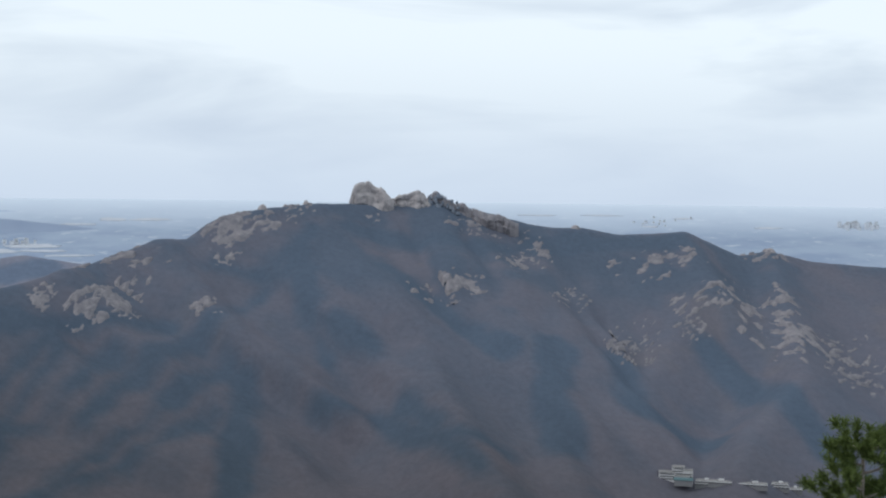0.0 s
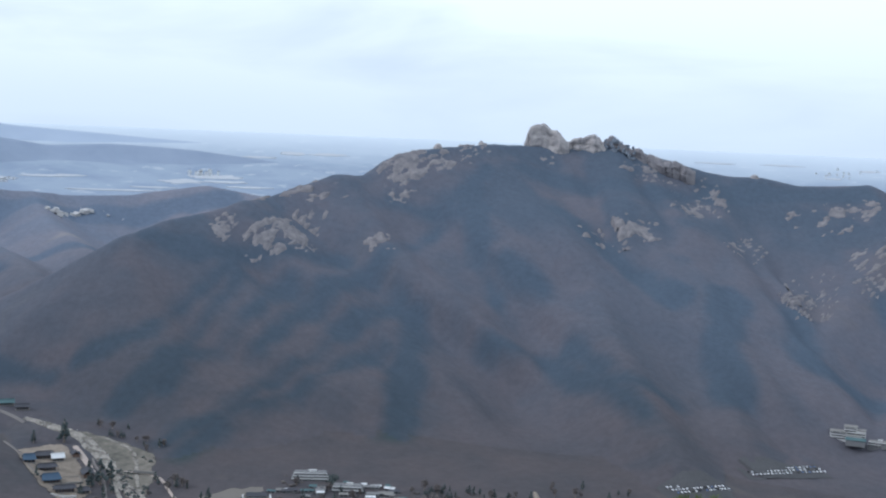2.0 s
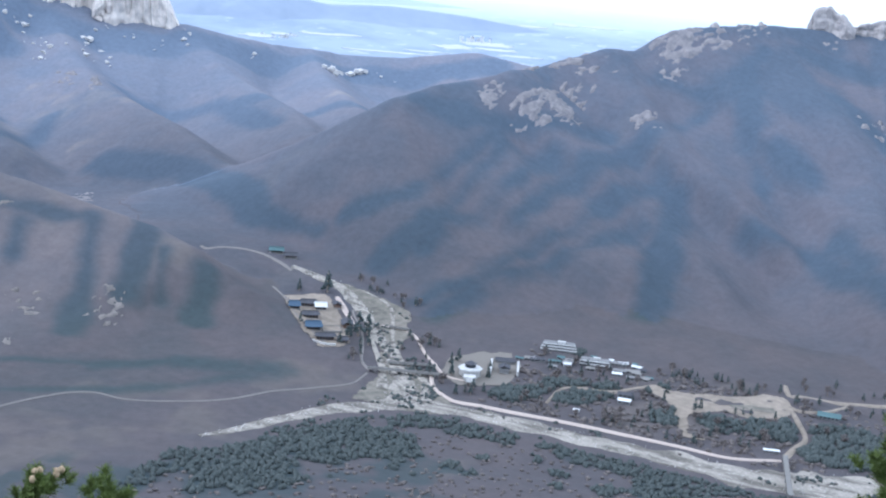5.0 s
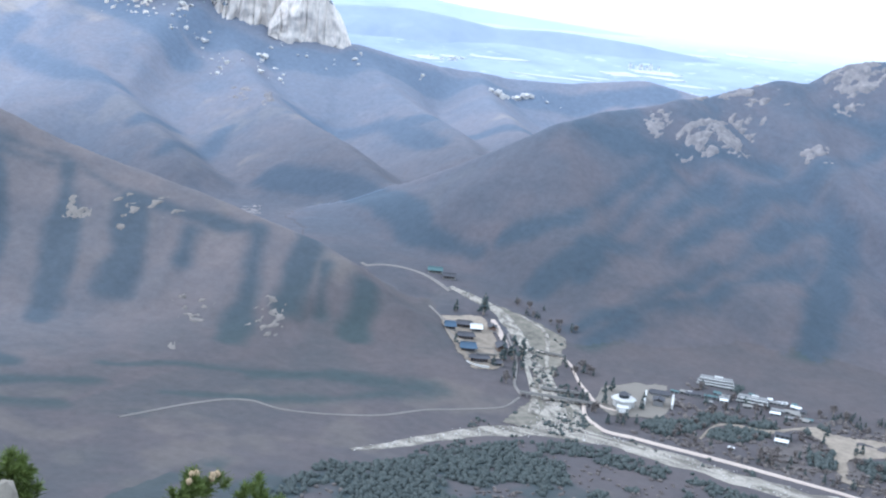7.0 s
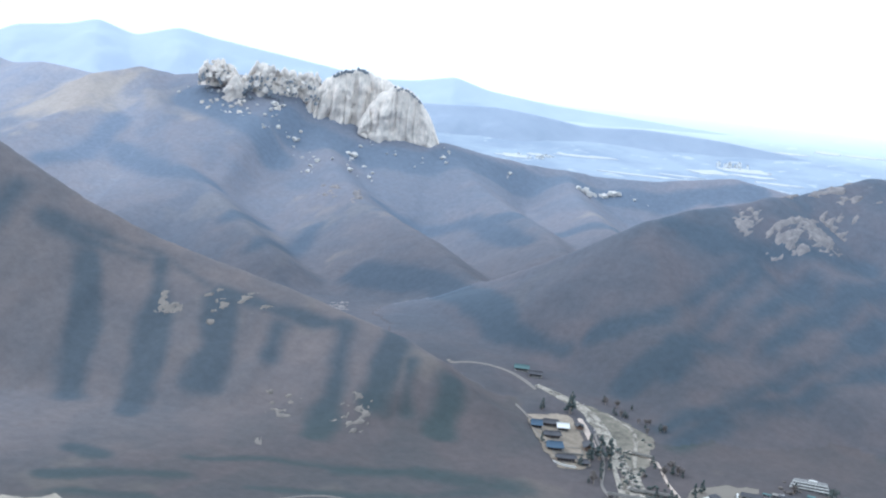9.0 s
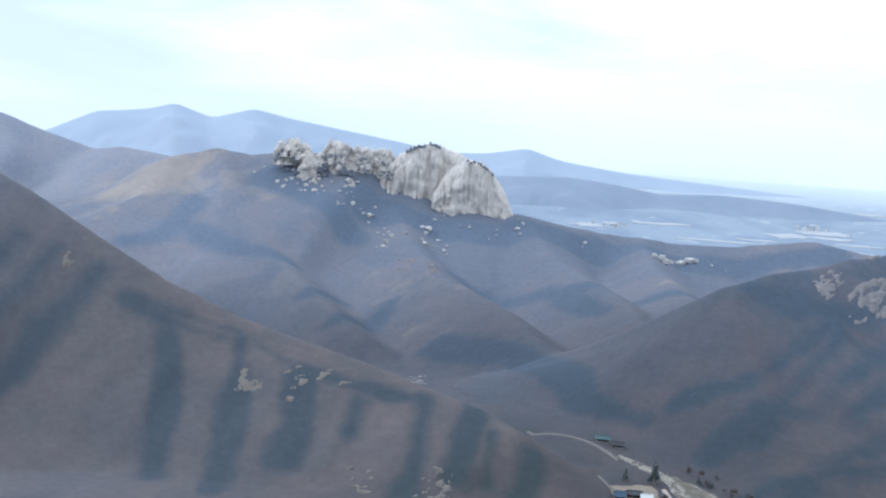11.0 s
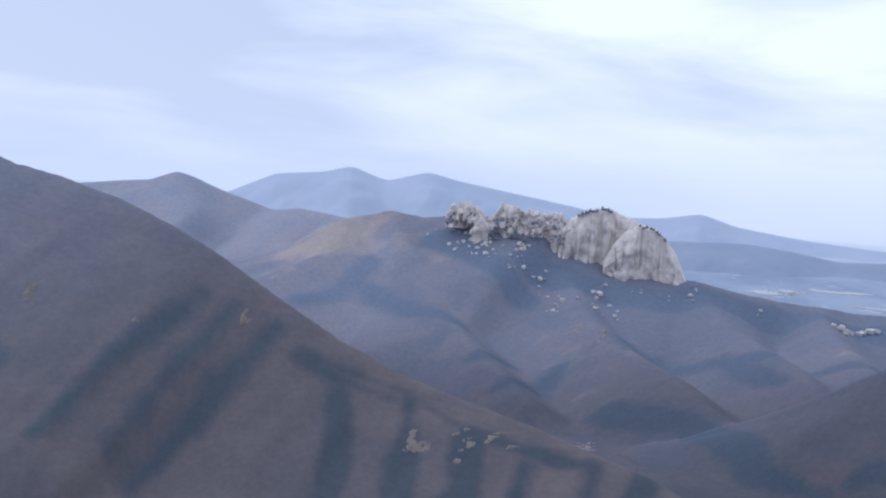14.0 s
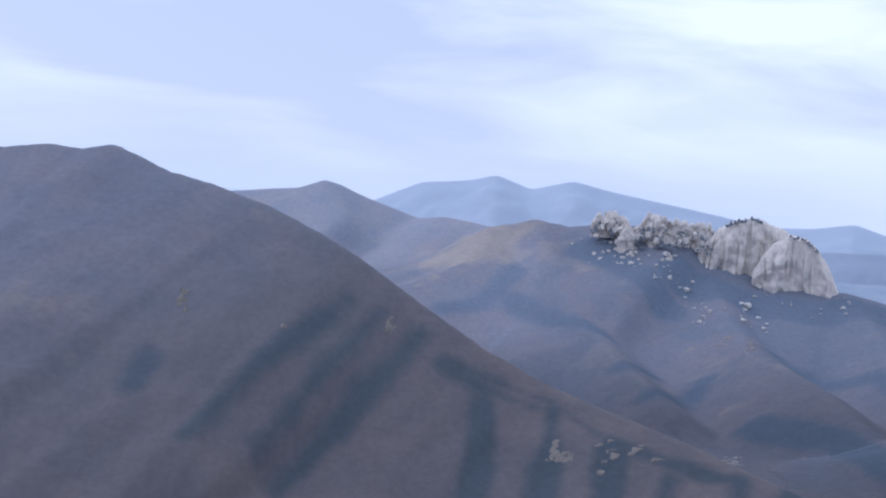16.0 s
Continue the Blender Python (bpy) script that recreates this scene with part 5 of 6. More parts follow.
def shed(x, y, turn, length, depth, wall_h, roof, label, category="shed"):
    base = height_at(x, y)[0]
    t = empty("shed", x, y, base, label, category)
    t.rotation_euler = (0, 0, radians(turn))
    box("wall", t, 0, 0, -3, length * 0.92, depth * 0.86, wall_h + 3, GREY_WALL)
    gable("roof", t, 0, 0, wall_h, length, depth * 1.1, depth * 0.24, roof, 0.3)
    n = max(2, int(length / 5))
    for i in range(n):
        box("window", t, -length * 0.42 + (i + 0.5) * length * 0.84 / n, -depth * 0.435, wall_h * 0.35, length * 0.84 / n * 0.6, 0.14,
            wall_h * 0.4, GLASS_DARK)
    return t


def build_village():
    terrace_block(-343, 1500, 12, 44, 15, 3, "long terraced hotel with white balcony bands below the wooded slope", 2.6, GREY_WALL, "hotel", 2.7)
    terrace_block(-293, 1478, 8, 36, 14, 2, "two-storey white building with a row of dark windows", 1.6, GREY_WALL)
    for i, (x, y, l) in enumerate(((-262, 1474, 16), (-248, 1480, 18), (-240, 1490, 14), (-268, 1496, 20), (-366, 1448, 10), (-352, 1452, 12),
                                   (-322, 1462, 12))):
        shed(x, y, 8 + 5 * (i % 3), l, 7, 3.0, (GREY_WALL, CONCRETE, DARK_TILE)[i % 3], "small low village house with a grey roof", "house")
    rng = random.Random(77)
    for k in range(26):
        x, y = ((rng.uniform(-306, -226), rng.uniform(1458, 1510)) if k < 15 else (rng.uniform(-378, -318), rng.uniform(1440, 1482)))
        roof = rng.choice((GREY_WALL, CONCRETE, DARK_TILE, WHITE_ROOF, TEAL_ROOF))
        shed(x, y, rng.uniform(-10, 25), rng.uniform(6, 13), rng.uniform(4, 7), rng.uniform(2.4, 3.4), roof,
             {"grey_wall": "small village house under a grey roof", "concrete": "small flat-looking concrete village house",
              "dark_roof_tiles": "small village house with dark tiles", "white_sheet_roof": "small village shop with a white roof",
              "teal_roof": "small village house with a teal roof"}[roof.name], "house")
    shed(-237, 1384, 6, 15, 9, 4.0, WHITE_ROOF, "cabin with a bright white sheet roof among trees", "cabin")
    shed(-239, 1399, 6, 18, 9, 5.0, DARK_TILE, "dark-roofed house behind the white cabin", "house")
    shed(-23, 1478, 2, 26, 14, 4.2, TEAL_ROOF, "broad hall with a teal sheet roof")
    shed(-72, 1336, 12, 17, 5, 2.8, WHITE_ROOF, "long low white-roofed ticket shed near the footbridge")
    shed(-277, 1327, 0, 7, 5, 2.6, WHITE_ROOF, "tiny white-roofed kiosk beside the village lane")
    shed(206, 1637, -15, 18, 12, 3.6, TEAL_ROOF, "small hall with a light teal roof")
    for i, (x, y) in enumerate(((180, 1608), (170, 1596), (192, 1622), (160, 1580))):
        shed(x, y, -20, 9, 5, 2.8, (WHITE_ROOF, CONCRETE)[i % 2], "small pale stall beside the car park", "stall")
    # hotel group at the mouth of the valley
    z = height_at(345, 1915)[0]
    h = empty("hotel", 348, 1912, z, "white hotel of stacked blocks with a teal-roofed front wing", "hotel")
    h.rotation_euler = (0, 0, radians(-12))
    for x, y, sx, sy, sz in ((-14, 4, 24, 16, 11), (2, 10, 18, 16, 18), (16, 8, 14, 14, 14), (8, -6, 20, 10, 8)):
        body = box("block", h, x, y, -5, sx, sy, sz + 5, WHITE)
        box("parapet", h, x, y, sz, sx * 1.04, sy * 1.04, 0.9, CONCRETE)
        rows = int(sz / 3.6)
        for r in range(rows):
            box("window_band", body, x, y - sy / 2 - 0.06, 1.4 + r * 3.6, sx * 0.86, 0.2, 1.5, GLASS_DARK)
    box("front_wing", h, 10, -16, -4, 26, 10, 9, GREY_WALL)
    gable("wing_roof", h, 10, -16, 5, 28, 12, 3.0, TEAL_ROOF)
    for i, (x, y, l, f) in enumerate(((388, 1900, 30, 2), (405, 1882, 34, 1), (452, 1876, 40, 1), (498, 1906, 26, 2), (525, 1925, 22, 1))):
        terrace_block(x, y, -14, l, 12, f, "low pale lodging house at the foot of the mountain", 1.0, CONCRETE, "house")


def build_bridges():
    def bridge(a, b, width, za, zb, label):
        dx, dy = b[0] - a[0], b[1] - a[1]
        length = math.hypot(dx, dy)
        t = empty("bridge", (a[0] + b[0]) / 2, (a[1] + b[1]) / 2, (za + zb) / 2, label, "bridge", "bridges")
        t.rotation_euler = (0, 0, math.atan2(dy, dx))
        box("deck", t, 0, 0, -0.9, length, width, 0.9, CONCRETE)
        for s in (-1, 1):
            box("parapet", t, 0, s * (width / 2 - 0.25), 0, length, 0.5, 1.0, CONCRETE)
        n = max(2, int(length / 16))
        for i in range(n):
            box("pier", t, -length / 2 + (i + 0.5) * length / n, 0, -9, 1.6, width * 0.8, 8.1, CONCRETE)
    bridge((-514, 1312), (-434, 1336), 5, 5.0, 5.4, "low stone bridge with parapets over the brook")
    bridge((-503, 1345), (-452, 1364), 5, 5.0, 5.2, "short concrete weir bridge across the brook")
    bridge((-57, 1318), (-42, 1205), 5, -6.0, -6.5, "long narrow concrete footbridge over the river bed")
    bridge((-548, 1462), (-520, 1462), 4, 14.0, 13.0, "small footbridge over the upper brook")


def car(paint):
    t = empty("car", 0, 0, 0, "parked car in the open car park", "car", "parked cars")
    bm = bmesh.new()
    prof = [(-2.2, 0.35), (-2.2, 0.85), (-1.5, 0.95), (-0.9, 1.42), (0.7, 1.45), (1.3, 0.98), (2.15, 0.82), (2.2, 0.35)]
    left = [bm.verts.new((x, -0.85 + (0.12 if z > 1 else 0), z)) for x, z in prof]
    right = [bm.verts.new((x, 0.85 - (0.12 if z > 1 else 0), z)) for x, z in prof]
    bm.faces.new(left[::-1])
    bm.faces.new(right)
    for i in range(len(prof)):
        j = (i + 1) % len(prof)
        bm.faces.new((left[i], left[j], right[j], right[i]))
    part("body", bm, paint, t)
    for x in (-1.35, 1.4):
        for y in (-0.8, 0.8):
            bm = bmesh.new()
            bmesh.ops.create_cone(bm, cap_ends=True, segments=10, radius1=0.33, radius2=0.33, depth=0.22)
            for v in bm.verts:
                v.co = Vector((v.co.x + x, v.co.z + y, v.co.y + 0.33))
            part("wheel", bm, RUBBER, t)
    box("windscreen", t, 1.0, 0, 1.0, 0.5, 1.3, 0.34, GLASS_DARK)
    return t


def build_cars():
    rng = random.Random(8)
    lots = [((92, 1600), (160, 1640), 3, 15), ((196, 1742), (300, 1790), 3, 20)]
    makes = [car(p) for p in CAR_PAINTS]
    first = set()
    for (ax, ay), (bx, by), rows, n in lots:
        g = math.atan2(by - ay, bx - ax)
        length = math.hypot(bx - ax, by - ay)
        mid = ((ax + bx) / 2, (ay + by) / 2)
        half = length / 2 + 6
        pts = []
        for u, v in ((-half, -8), (half, -8), (half, rows * 13), (-half, rows * 13)):
            pts.append((mid[0] + u * math.cos(g) - v * math.sin(g), mid[1] + u * math.sin(g) + v * math.cos(g)))
        z = yard("car_park", pts, ASPHALT, "asphalt car park with rows of parked cars", 1.2)
        for r in range(rows):
            for k in range(n):
                if rng.random() < 0.12:
                    continue
                u, v = (k + 0.5) / n * length - length / 2, r * 12.5
                kind = rng.choices(range(4), (6, 3, 1, 1))[0]
                m = pose(mid[0] + u * math.cos(g) - v * math.sin(g), mid[1] + u * math.sin(g) + v * math.cos(g), z + 0.02, 0, 0,
                         math.degrees(g) + 90 + rng.uniform(-4, 4))
                if kind not in first:
                    makes[kind].matrix_basis = m
                    first.add(kind)
                else:
                    copy_thing(makes[kind], m)


build_temple()
build_white_hall()
build_village()
build_bridges()
build_cars()


# ---- woods and single trees ----
def clear_of(x, y):
    """True where nothing is laid or built."""
    ok = np.ones(x.shape, bool)
    for line, half in LAID:
        for cx, cy in line[::2]:
            ok &= (x - cx) ** 2 + (y - cy) ** 2 > half ** 2
    for poly in YARDS:
        ok &= ~inside(poly, x, y)
    for ob in scene.objects:
        if ob.parent is None and ob.get("category") in ("house", "hotel", "shed", "cabin", "stall", "hall", "temple hall"):
            ok &= np.hypot(x - ob.location.x, y - ob.location.y) > 17
    return ok


# x, y, radius
GROVES = [(5, 1395, 58), (-40, 1400, 34), (70, 1450, 40), (-300, 1378, 26), (-350, 1338, 22), (-262, 1402, 20), (-190, 1365, 18), (-128, 1378, 20),
          (-95, 1392, 16), (-318, 1492, 14), (-210, 1440, 14)]


def build_woods():
    rng = np.random.default_rng(3)
    n = 90000
    a = np.radians(rng.uniform(-24, 60, n))
    r = np.sqrt(rng.uniform(960.0 ** 2, 1700.0 ** 2, n))
    x, y = -r * np.sin(a), r * np.cos(a)
    z, owner, lean, bed = land(x, y)
    broad, fine = fbm(x, y, 240, 4, 91), fbm(x, y, 40, 3, 97)
    # pines line the river's near bank and stand in groves; thin leafless trees fill the village
    edge = np.interp(x, [q[0] for q in STREAM], [q[1] for q in STREAM])
    near_bank = (y < edge) & (owner == 0) & (x > -560)
    grove = np.zeros(n, bool)
    for gx, gy, gr in GROVES:
        grove |= np.hypot(x - gx, (y - gy) * 0.8) < gr * (1 + 0.6 * fine)
    strip = near_bank & (bed < 100 + 120 * fine + 60 * broad)
    village = (x > -470) & (x < 130) & (y > 1285) & (y < 1500) & (owner == 0)
    free = clear_of(x, y)
    cover = strip | grove
    keep = free & ((cover & (rng.random(n) < 0.95)) | (village & (x > -375) & (rng.random(n) < 0.26)) | (near_bank & (rng.random(n) < 0.10)))
    # scrub on the gravel flat and along the banks
    scrub = inside(np.array(BROOK_FLAT, float), x, y) & (fine > -0.05) & (rng.random(n) < 0.75)
    scrub |= (bed > 14) & (bed < 42) & (x > -520) & (x < 60) & (fine > 0.12) & (rng.random(n) < 0.6)
    keep |= scrub & (owner == 0)
    cover |= scrub & (rng.random(n) < 0.45)
    wide = np.where(scrub, 0.8, np.where(village, 1.3, 1.0)) * rng.uniform(3.2, 6.0, n) * np.where(cover, 1.25, 1.0)
    bare = keep & ~cover
    pine = keep & cover
    ob = scatter("leafless_woods", x[bare], y[bare], z[bare] + wide[bare] * 0.12, wide[bare], wide[bare] * rng.uniform(0.5, 0.8, bare.sum()),
                 BARE_CROWN, rng, 0.35, CROWN, CROWN_F, None, True)
    tagged(ob, "leafless brown-grey woods over the valley floor", "woods", "", "stuff")
    ob = scatter("pine_woods", x[pine], y[pine], z[pine] + wide[pine] * 0.2, wide[pine] * 0.95, wide[pine] * rng.uniform(0.8, 1.2, pine.sum()),
                 PINE_CROWN, rng, 0.3, CROWN, CROWN_F, None, True)
    tagged(ob, "dark green pine woods along the river", "woods", "", "stuff")


def village_tree(x, y, height, seed, conifer=True):
    """A single tree: a tapered trunk and an uneven crown of clumps."""
    base = height_at(x, y)[0]
    label = "dark evergreen conifer standing beside the buildings" if conifer else "bare rounded tree with a grey-brown twiggy crown"
    t = empty("tree", x, y, base, label, "tree", "village trees")
    bm = bmesh.new()
    bmesh.ops.create_cone(bm, cap_ends=True, segments=7, radius1=0.05 * height, radius2=0.012 * height, depth=height * 0.9)
    for v in bm.verts:
        v.co.z += height * 0.45 - 0.6
    part("trunk", bm, BARK, t)
    rng = np.random.default_rng(seed)
    n = 46
    k = rng.random(n)
    if conifer:
        h = 0.14 + 0.84 * k
        reach = 0.26 * height * (1.05 - h) ** 0.7 * rng.uniform(0.35, 1.0, n)
        size = height * rng.uniform(0.12, 0.22, n) * (1.15 - 0.6 * h)
    else:
        h = 0.35 + 0.6 * k
        reach = 0.38 * height * np.sqrt(np.clip(1 - ((h - 0.62) / 0.42) ** 2, 0.02, 1)) * rng.uniform(0.2, 1.0, n)
        size = height * rng.uniform(0.12, 0.22, n)
    a = rng.uniform(0, 2 * np.pi, n)
    scatter("crown", reach * np.cos(a), reach * np.sin(a), h * height, size, size * 0.9, SHRUB_CROWN if conifer else BARE_CROWN, rng, 0.4,
            CROWN, CROWN_F, t, False)
    return t


def build_single_trees():
    # x, y, height
    big = [(-657, 1514, 30), (-569, 1413, 31), (-562, 1426, 27), (-575, 1398, 22), (-547, 1392, 16), (-551, 1378, 14), (-690, 1500, 16), (-597, 1448, 15), (-575, 1372, 14), (-640, 1400, 12), (-436, 1398, 17), (-440, 1384, 15), (-396, 1392, 12), (-470, 1345, 12), (-455, 1352, 13), (-445, 1340, 14), (-540, 1352, 11), (-428, 1350, 15), (-390, 1368, 13),
           (-450, 1336, 9), (-199, 1438, 14), (-252, 1416, 12), (-136, 1373, 13), (-162, 1402, 14), (-157, 1412, 12), (-127, 1374, 15), (-120, 1418, 9), (-112, 1422, 8), (-104, 1427, 8),
           (-104, 1388, 10), (-88, 1405, 11), (-78, 1432, 10), (-312, 1487, 15), (-60, 1508, 11)]
    rows = [tuple(q) for q in big]
    for i, (x, y, h) in enumerate(rows):
        village_tree(x, y, h, 40 + i)
    rng = random.Random(21)
    makers = []
    for k in range(5):
        x, y = rng.uniform(-300, -190), rng.uniform(1310, 1400)
        makers.append(village_tree(x, y, rng.uniform(7, 12), 90 + k, k % 2 == 0))
    count = 0
    zones = [(-340, -165, 1302, 1420, 60), (-170, -60, 1305, 1385, 44), (-560, -470, 1330, 1460, 60), (-620, -540, 1470, 1560, 40), (-360, -226, 1430, 1500, 60), (-230, -60, 1480, 1530, 40), (-60, 130, 1490, 1600, 40), (-440, -340, 1296, 1325, 16),
             (-60, 90, 1400, 1540, 26), (-700, -600, 1505, 1590, 18), (-330, -230, 1430, 1480, 16)]
    for x0, x1, y0, y1, n in zones:
        for _ in range(n):
            x, y = rng.uniform(x0, x1), rng.uniform(y0, y1)
            if not clear_of(np.array([x]), np.array([y]))[0] and rng.random() < 0.93:
                continue
            s = rng.uniform(0.6, 1.2)
            ob = copy_thing(rng.choice(makers), pose(x, y, height_at(x, y)[0], 0, 0, rng.uniform(0, 360)))
            ob.scale = (s, s, s)
            count += 1


def build_wall_pines():
    """Pines that root on the ledges and in the gaps between the rock towers."""
    rng = np.random.default_rng(9)
    xs, ys, zs = [], [], []
    for line, count, low, high in ((WEST_TOP, 60, -0.8, 0.35), (BROKEN_WALL, 110, -0.6, 0.5), (MAIN_DOME[3:6], 34, 0.95, 1.0), (FRONT_DOME[3:6], 16, 0.95, 1.0),
                                   (EAST_RIDGE[:4], 60, 0.3, 1.0)):
        for _ in range(count):
            k = rng.integers(0, len(line) - 1)
            q = rng.random()
            x, y, z0, z1 = [a + q * (b - a) for a, b in zip(line[k], line[k + 1])]
            h = rng.uniform(low, high)
            near = 4 + 20 * (1 - h)
            g = math.hypot(x, y)
            xs.append(x - x / g * near)
            ys.append(y - y / g * near)
            zs.append(z0 + (z1 - z0) * h - (2 if h > 0.9 else 0))
    size = rng.uniform(4, 9, len(xs))
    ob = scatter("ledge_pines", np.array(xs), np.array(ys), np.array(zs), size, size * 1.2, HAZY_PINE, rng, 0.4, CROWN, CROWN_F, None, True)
    tagged(ob, "hazy blue-green pines rooted between the granite towers", "woods", "", "stuff")


build_wall_pines()
build_woods()
build_single_trees()


# ---- the summit ledge in front of the eye: pines, dead wood and granite ----
def limb(name, parent, pts, r0, r1, material):
    """A tapered branch along a line of points."""
    cu = bpy.data.curves.new(name, "CURVE")
    cu.dimensions, cu.bevel_depth, cu.bevel_resolution, cu.resolution_u = "3D", 1.0, 2, 4
    sp = cu.splines.new("POLY")
    line = smooth_line([(*p, 0) for p in pts], 0.12)[:, :3]
    sp.points.add(len(line) - 1)
    for i, (p, q) in enumerate(zip(sp.points, line)):
        p.co = (*q, 1)
        p.radius = r0 + (r1 - r0) * i / max(1, len(line) - 1)
    tmp = bpy.data.objects.new(name, cu)
    me = bpy.data.meshes.new_from_object(tmp)
    bpy.data.objects.remove(tmp)
    me.materials.clear()
    me.materials.append(material)
    ob = new(name, me)
    ob.parent = parent
    return ob


def tufts(name, parent, centres, ways, rng, size=0.15, count=120):
    """Tufts of long needles, each fanning out from a shoot."""
    n = len(centres)
    c = np.repeat(centres, count, 0)
    w = np.repeat(ways, count, 0)
    d = rng.normal(size=(n * count, 3)) * 0.8 + w
    d /= np.linalg.norm(d, axis=1)[:, None]
    along_shoot = rng.uniform(-0.5, 0.5, (n * count, 1)) * size
    root = c + w * along_shoot + rng.normal(size=(n * count, 3)) * 0.010
    length = size * rng.uniform(0.55, 1.0, (n * count, 1))
    side = np.cross(d, rng.normal(size=(n * count, 3)))
    side /= np.linalg.norm(side, axis=1)[:, None] + 1e-9
    tip = root + d * length
    half = side * 0.006
    v = np.stack([root - half, root + half, tip + half * 0.5, tip - half * 0.5], 1).reshape(-1, 3)
    f = np.arange(len(v)).reshape(-1, 4)
    return mesh_from(name, v, f, NEEDLES, False, parent)


def pine_tree(x, y, top, spread, seed, label, density=1.0, cones=0, flat=0.35):
    """A windswept mountain pine: a bent trunk, rising limbs, and needle tufts crowded at the shoots' ends."""
    base = height_at(x, y)[0]
    t = empty("pine_tree", x, y, base - 0.3, label, "pine tree", "pines on the ledge")
    rng = np.random.default_rng(seed)
    h = top - base + 0.3
    bend = rng.uniform(-0.4, 0.4, 2)
    trunk = [(bend[0] * math.sin(k * 2.2) * 0.5, bend[1] * math.sin(k * 1.7) * 0.5, h * k) for k in np.linspace(0, 0.97, 7)]
    limb("trunk", t, trunk, 0.11, 0.022, BARK)
    tr = np.array(trunk)
    centres, ways = [], []
    n = int(26 * density)
    for i in range(n):
        k = 1 - 0.36 * (i / n) ** 0.9
        s = np.array([np.interp(k, np.linspace(0, 0.97, 7), tr[:, q]) for q in range(3)])
        a = i * 2.4 + rng.uniform(-0.5, 0.5)
        reach = spread * (0.18 + 1.0 * (1 - k) / 0.36) * rng.uniform(0.6, 1.0)
        rise = reach * rng.uniform(0.25, 0.65)
        end = s + np.array([math.cos(a) * reach, math.sin(a) * reach, rise])
        mid = (s + end) / 2 + np.array([0, 0, -0.12 * reach])
        limb("branch", t, [tuple(s), tuple(mid), tuple(end)], 0.020, 0.007, BARK)
        twigs = 5 + int(7 * reach)
        for j in range(twigs):
            q = rng.uniform(0.35, 1.0)
            p = s * (1 - q) ** 2 + 2 * mid * q * (1 - q) + end * q * q
            way = np.array([math.cos(a) * 0.6, math.sin(a) * 0.6, 0.9]) + rng.normal(size=3) * 0.4
            way /= np.linalg.norm(way)
            centres.append(p + way * rng.uniform(0.05, 0.22) + rng.normal(size=3) * 0.07)
            ways.append(way)
    centres, ways = np.array(centres), np.array(ways)
    tufts("needles", t, centres, ways, rng)
    order = np.argsort(-centres[:, 2])
    for k in range(cones):
        p = centres[order[k % 5]] + np.array([0.07 * math.cos(k * 1.3), 0.07 * math.sin(k * 1.3), 0.10 + 0.02 * (k % 3)])
        bm = bmesh.new()
        bmesh.ops.create_icosphere(bm, subdivisions=2, radius=0.045)
        for v in bm.verts:
            v.co = Vector((v.co.x, v.co.y, v.co.z * 1.25)) * (1 + 0.18 * noise.noise(v.co * 60)) + Vector(p)
        part("pine_cone", bm, CONE, t, "pale brown pine cone")
    return t


def dead_branch(x, y, top):
    base = height_at(x, y)[0]
    t = empty("dead_tree", x, y, base - 0.3, "bleached dead tree trunk with short broken twigs", "dead tree")
    h = top - base + 0.3
    limb("trunk", t, [(0, 0, 0), (0.05, 0, h * 0.5), (0.0, 0.02, h * 0.85), (0.12, 0.0, h)], 0.10, 0.02, DEAD_WOOD)
    for k, (u, v, w) in enumerate(((-0.22, 0.05, 0.10), (0.15, 0.0, 0.2), (-0.14, 0.0, 0.16), (0.2, -0.1, 0.05))):
        z = h * (0.96 - 0.035 * k)
        limb("twig", t, [(0.06, 0, z - 0.1), (0.06 + u * 0.5, v * 0.5, z + w * 0.4), (0.06 + u, v, z + w)], 0.014, 0.005, DEAD_WOOD)


def ledge_rock(x, y, top, wide, seed, label):
    """A split granite block on the ledge, stacked from three worn pieces."""
    base = height_at(x, y)[0]
    t = empty("ledge_rock", x, y, base, label, "rock", "rocks on the ledge")
    h = top - base
    for k, (u, v, lo, hi, w) in enumerate(((0, 0, -0.8, 0.62, 1.25), (-0.08, 0.1, 0.55, 0.86, 1.0), (-0.16, 0.0, 0.82, 1.0, 0.74))):
        bm = bmesh.new()
        bmesh.ops.create_cube(bm, size=1.0)
        bmesh.ops.subdivide_edges(bm, edges=bm.edges[:], cuts=7, use_grid_fill=True)
        off = Vector((seed + k * 3.1, seed * 0.7, k))
        for q in bm.verts:
            c = q.co.lerp(q.co.normalized() * 0.6, 0.35)
            c *= 1 + 0.28 * noise.noise(q.co * 2.2 + off) + 0.10 * noise.noise(q.co * 6 + off) + 0.04 * noise.noise(q.co * 15 + off)
            q.co = Vector(((c.x + u) * wide * w, (c.y + v) * wide * w, (lo + hi) / 2 * h + c.z * (hi - lo) * h * 1.12))
        ob = part("rock_piece", bm, LEDGE_ROCK, t)
        for f in ob.data.polygons:
            f.use_smooth = k == 0


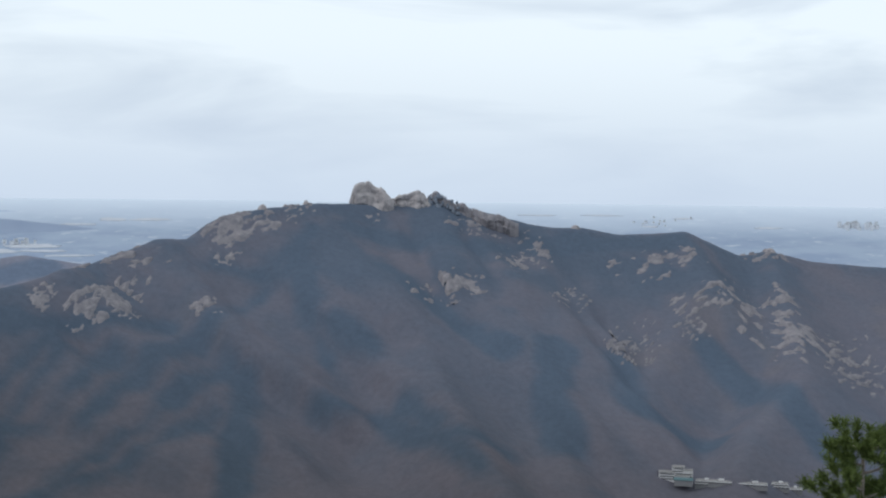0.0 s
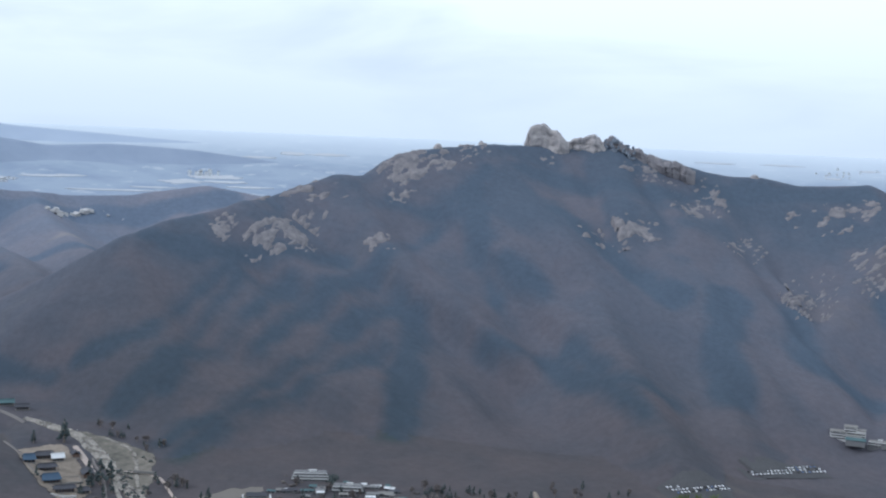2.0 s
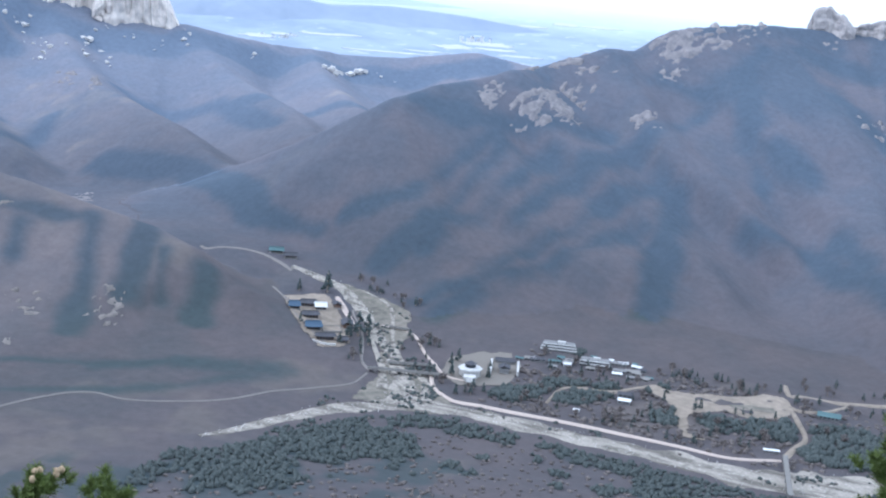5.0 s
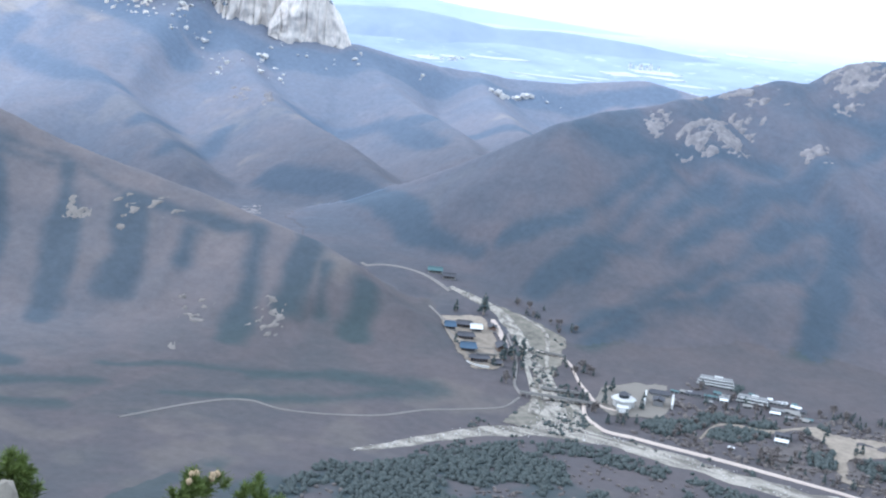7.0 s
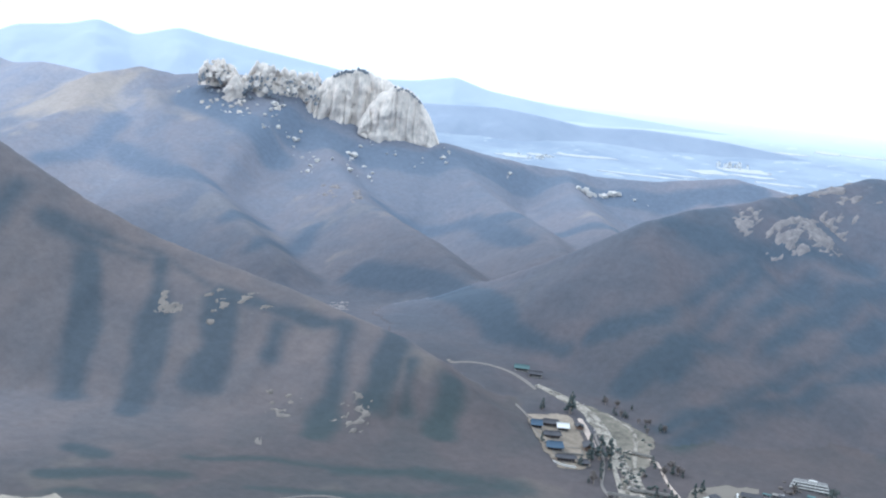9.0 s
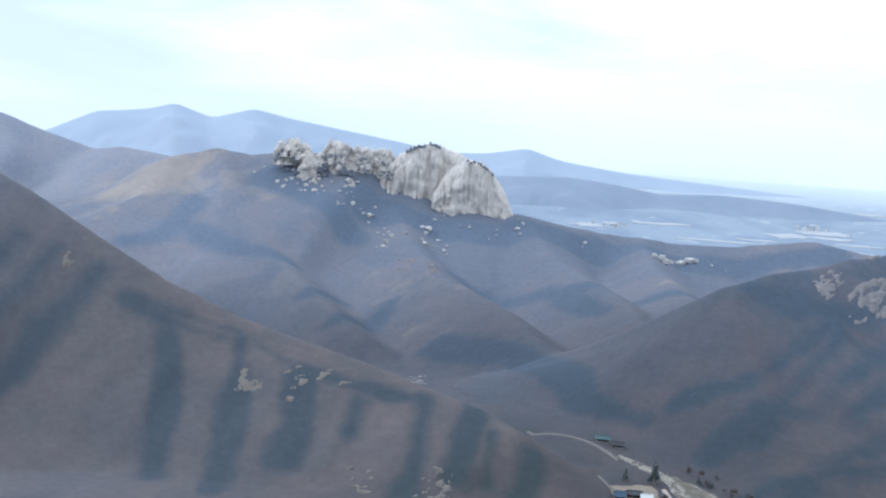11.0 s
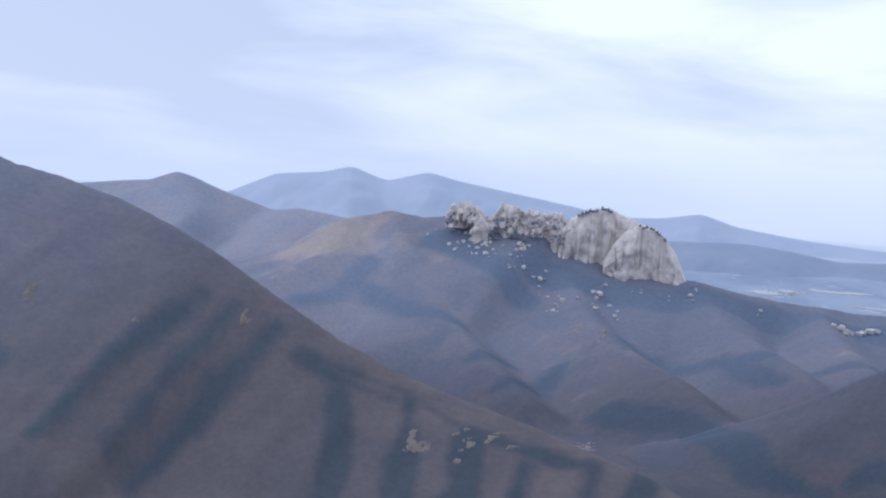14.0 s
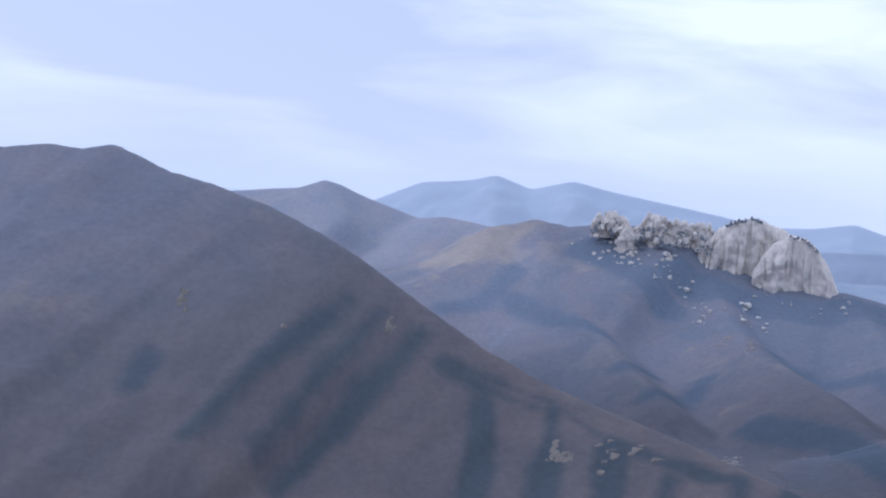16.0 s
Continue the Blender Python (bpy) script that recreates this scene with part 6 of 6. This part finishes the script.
def build_ledge():
    pine_tree(5.6, 17.0, 427.0, 1.5, 61, "dense green mountain pine at the edge of the summit ledge", 1.5)
    pine_tree(0.95, 17.95, 424.85, 1.25, 67, "open windswept pine with bare pale limbs showing", 1.3)
    pine_tree(1.55, 18.3, 424.98, 1.0, 71, "open windswept pine beside its taller neighbour", 1.2)
    pine_tree(-10.5, 14.6, 422.85, 0.9, 73, "low pine with pale brown cones on its shoots", 0.8, 6)
    pine_tree(-9.75, 15.15, 422.7, 0.75, 79, "low bushy green pine just below the ledge", 0.8)
    pine_tree(-1.9, 17.9, 423.1, 0.3, 83, "small pine top below the ledge", 0.6)
    pine_tree(-11.1, 11.5, 423.75, 0.32, 89, "slender dark young conifer beside the granite block", 1.0)
    dead_branch(5.62, 15.9, 426.55)
    ledge_rock(-10.35, 9.75, 424.95, 1.15, 3, "split tan granite block standing on the ledge")
    ledge_rock(-11.6, 8.6, 424.3, 1.5, 9, "rough tan granite boulder on the ledge")


build_ledge()


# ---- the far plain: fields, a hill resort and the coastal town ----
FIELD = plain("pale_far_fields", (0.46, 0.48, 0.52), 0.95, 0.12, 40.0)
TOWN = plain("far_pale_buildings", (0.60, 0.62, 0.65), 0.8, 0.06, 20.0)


def far_field(x, y, wide, deep, seed):
    """A pale field or quarry floor on the plain, with an irregular rim."""
    bm = bmesh.new()
    g = math.atan2(y, x) - math.pi / 2
    rng = random.Random(seed)
    top, low = [], []
    for k in range(22):
        a = 2 * math.pi * k / 22
        q = 1 + rng.uniform(-0.35, 0.3)
        u, v = math.cos(a) * wide / 2 * q, math.sin(a) * deep / 2 * q
        px, py = x + u * math.cos(g) - v * math.sin(g), y + u * math.sin(g) + v * math.cos(g)
        z = height_at(px, py)[0]
        top.append(bm.verts.new((px, py, z + 1.5)))
        low.append(bm.verts.new((px, py, z - 4)))
    bm.faces.new(top)
    for k in range(22):
        bm.faces.new((low[k], low[(k + 1) % 22], top[(k + 1) % 22], top[k]))
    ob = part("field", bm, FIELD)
    return tagged(ob, "pale bare field on the hazy plain", "field", "fields on the plain")


def town(x, y, count, spread, tall, seed, label):
    base = height_at(x, y)[0]
    t = empty("town", x, y, base, label, "town", "towns on the plain")
    rng = random.Random(seed)
    g = math.atan2(y, x) - math.pi / 2
    for k in range(count):
        u, v = rng.gauss(0, 0.4) * spread, rng.gauss(0, 0.25) * spread
        px, py = u * math.cos(g) - v * math.sin(g), u * math.sin(g) + v * math.cos(g)
        z = height_at(x + px, y + py)[0] - base
        h = tall * rng.uniform(0.4, 1.0)
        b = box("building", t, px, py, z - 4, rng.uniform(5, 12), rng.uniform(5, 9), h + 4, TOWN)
        box("roof_parapet", b, px, py, z + h, rng.uniform(4, 7), rng.uniform(4, 6), 1.2, CONCRETE)
    return t


def build_far():
    # x, y, width, depth
    rows = [(-1770, 3440, 90, 60), (-1722, 3522, 80, 30), (-1650, 3610, 130, 34), (-1586, 3655, 90, 30), (-1382, 3510, 240, 22),
            (-1309, 3600, 120, 20), (-1270, 3732, 110, 70), (-1200, 3850, 160, 60), (-1148, 3781, 120, 40), (-1062, 3728, 120, 24),
            (-1097, 4368, 90, 60), (-980, 4400, 120, 50), (836, 4556, 60, 30), (697, 4417, 50, 25), (1079, 4344, 90, 30), (336, 4650, 140, 20),
            (558, 4640, 130, 20), (-1190, 4250, 120, 30)]
    for i, row in enumerate(rows):
        far_field(*row, 50 + i)
    town(1345, 4310, 34, 90, 22, 3, "pale tower blocks of a coastal town in the haze")
    town(-1241, 3870, 14, 60, 14, 4, "white resort buildings crowning a low hill")
    town(-1700, 3480, 12, 70, 7, 5, "small pale farm buildings among far fields")
    town(720, 4500, 12, 110, 8, 6, "scattered pale houses on the far plain")


build_far()
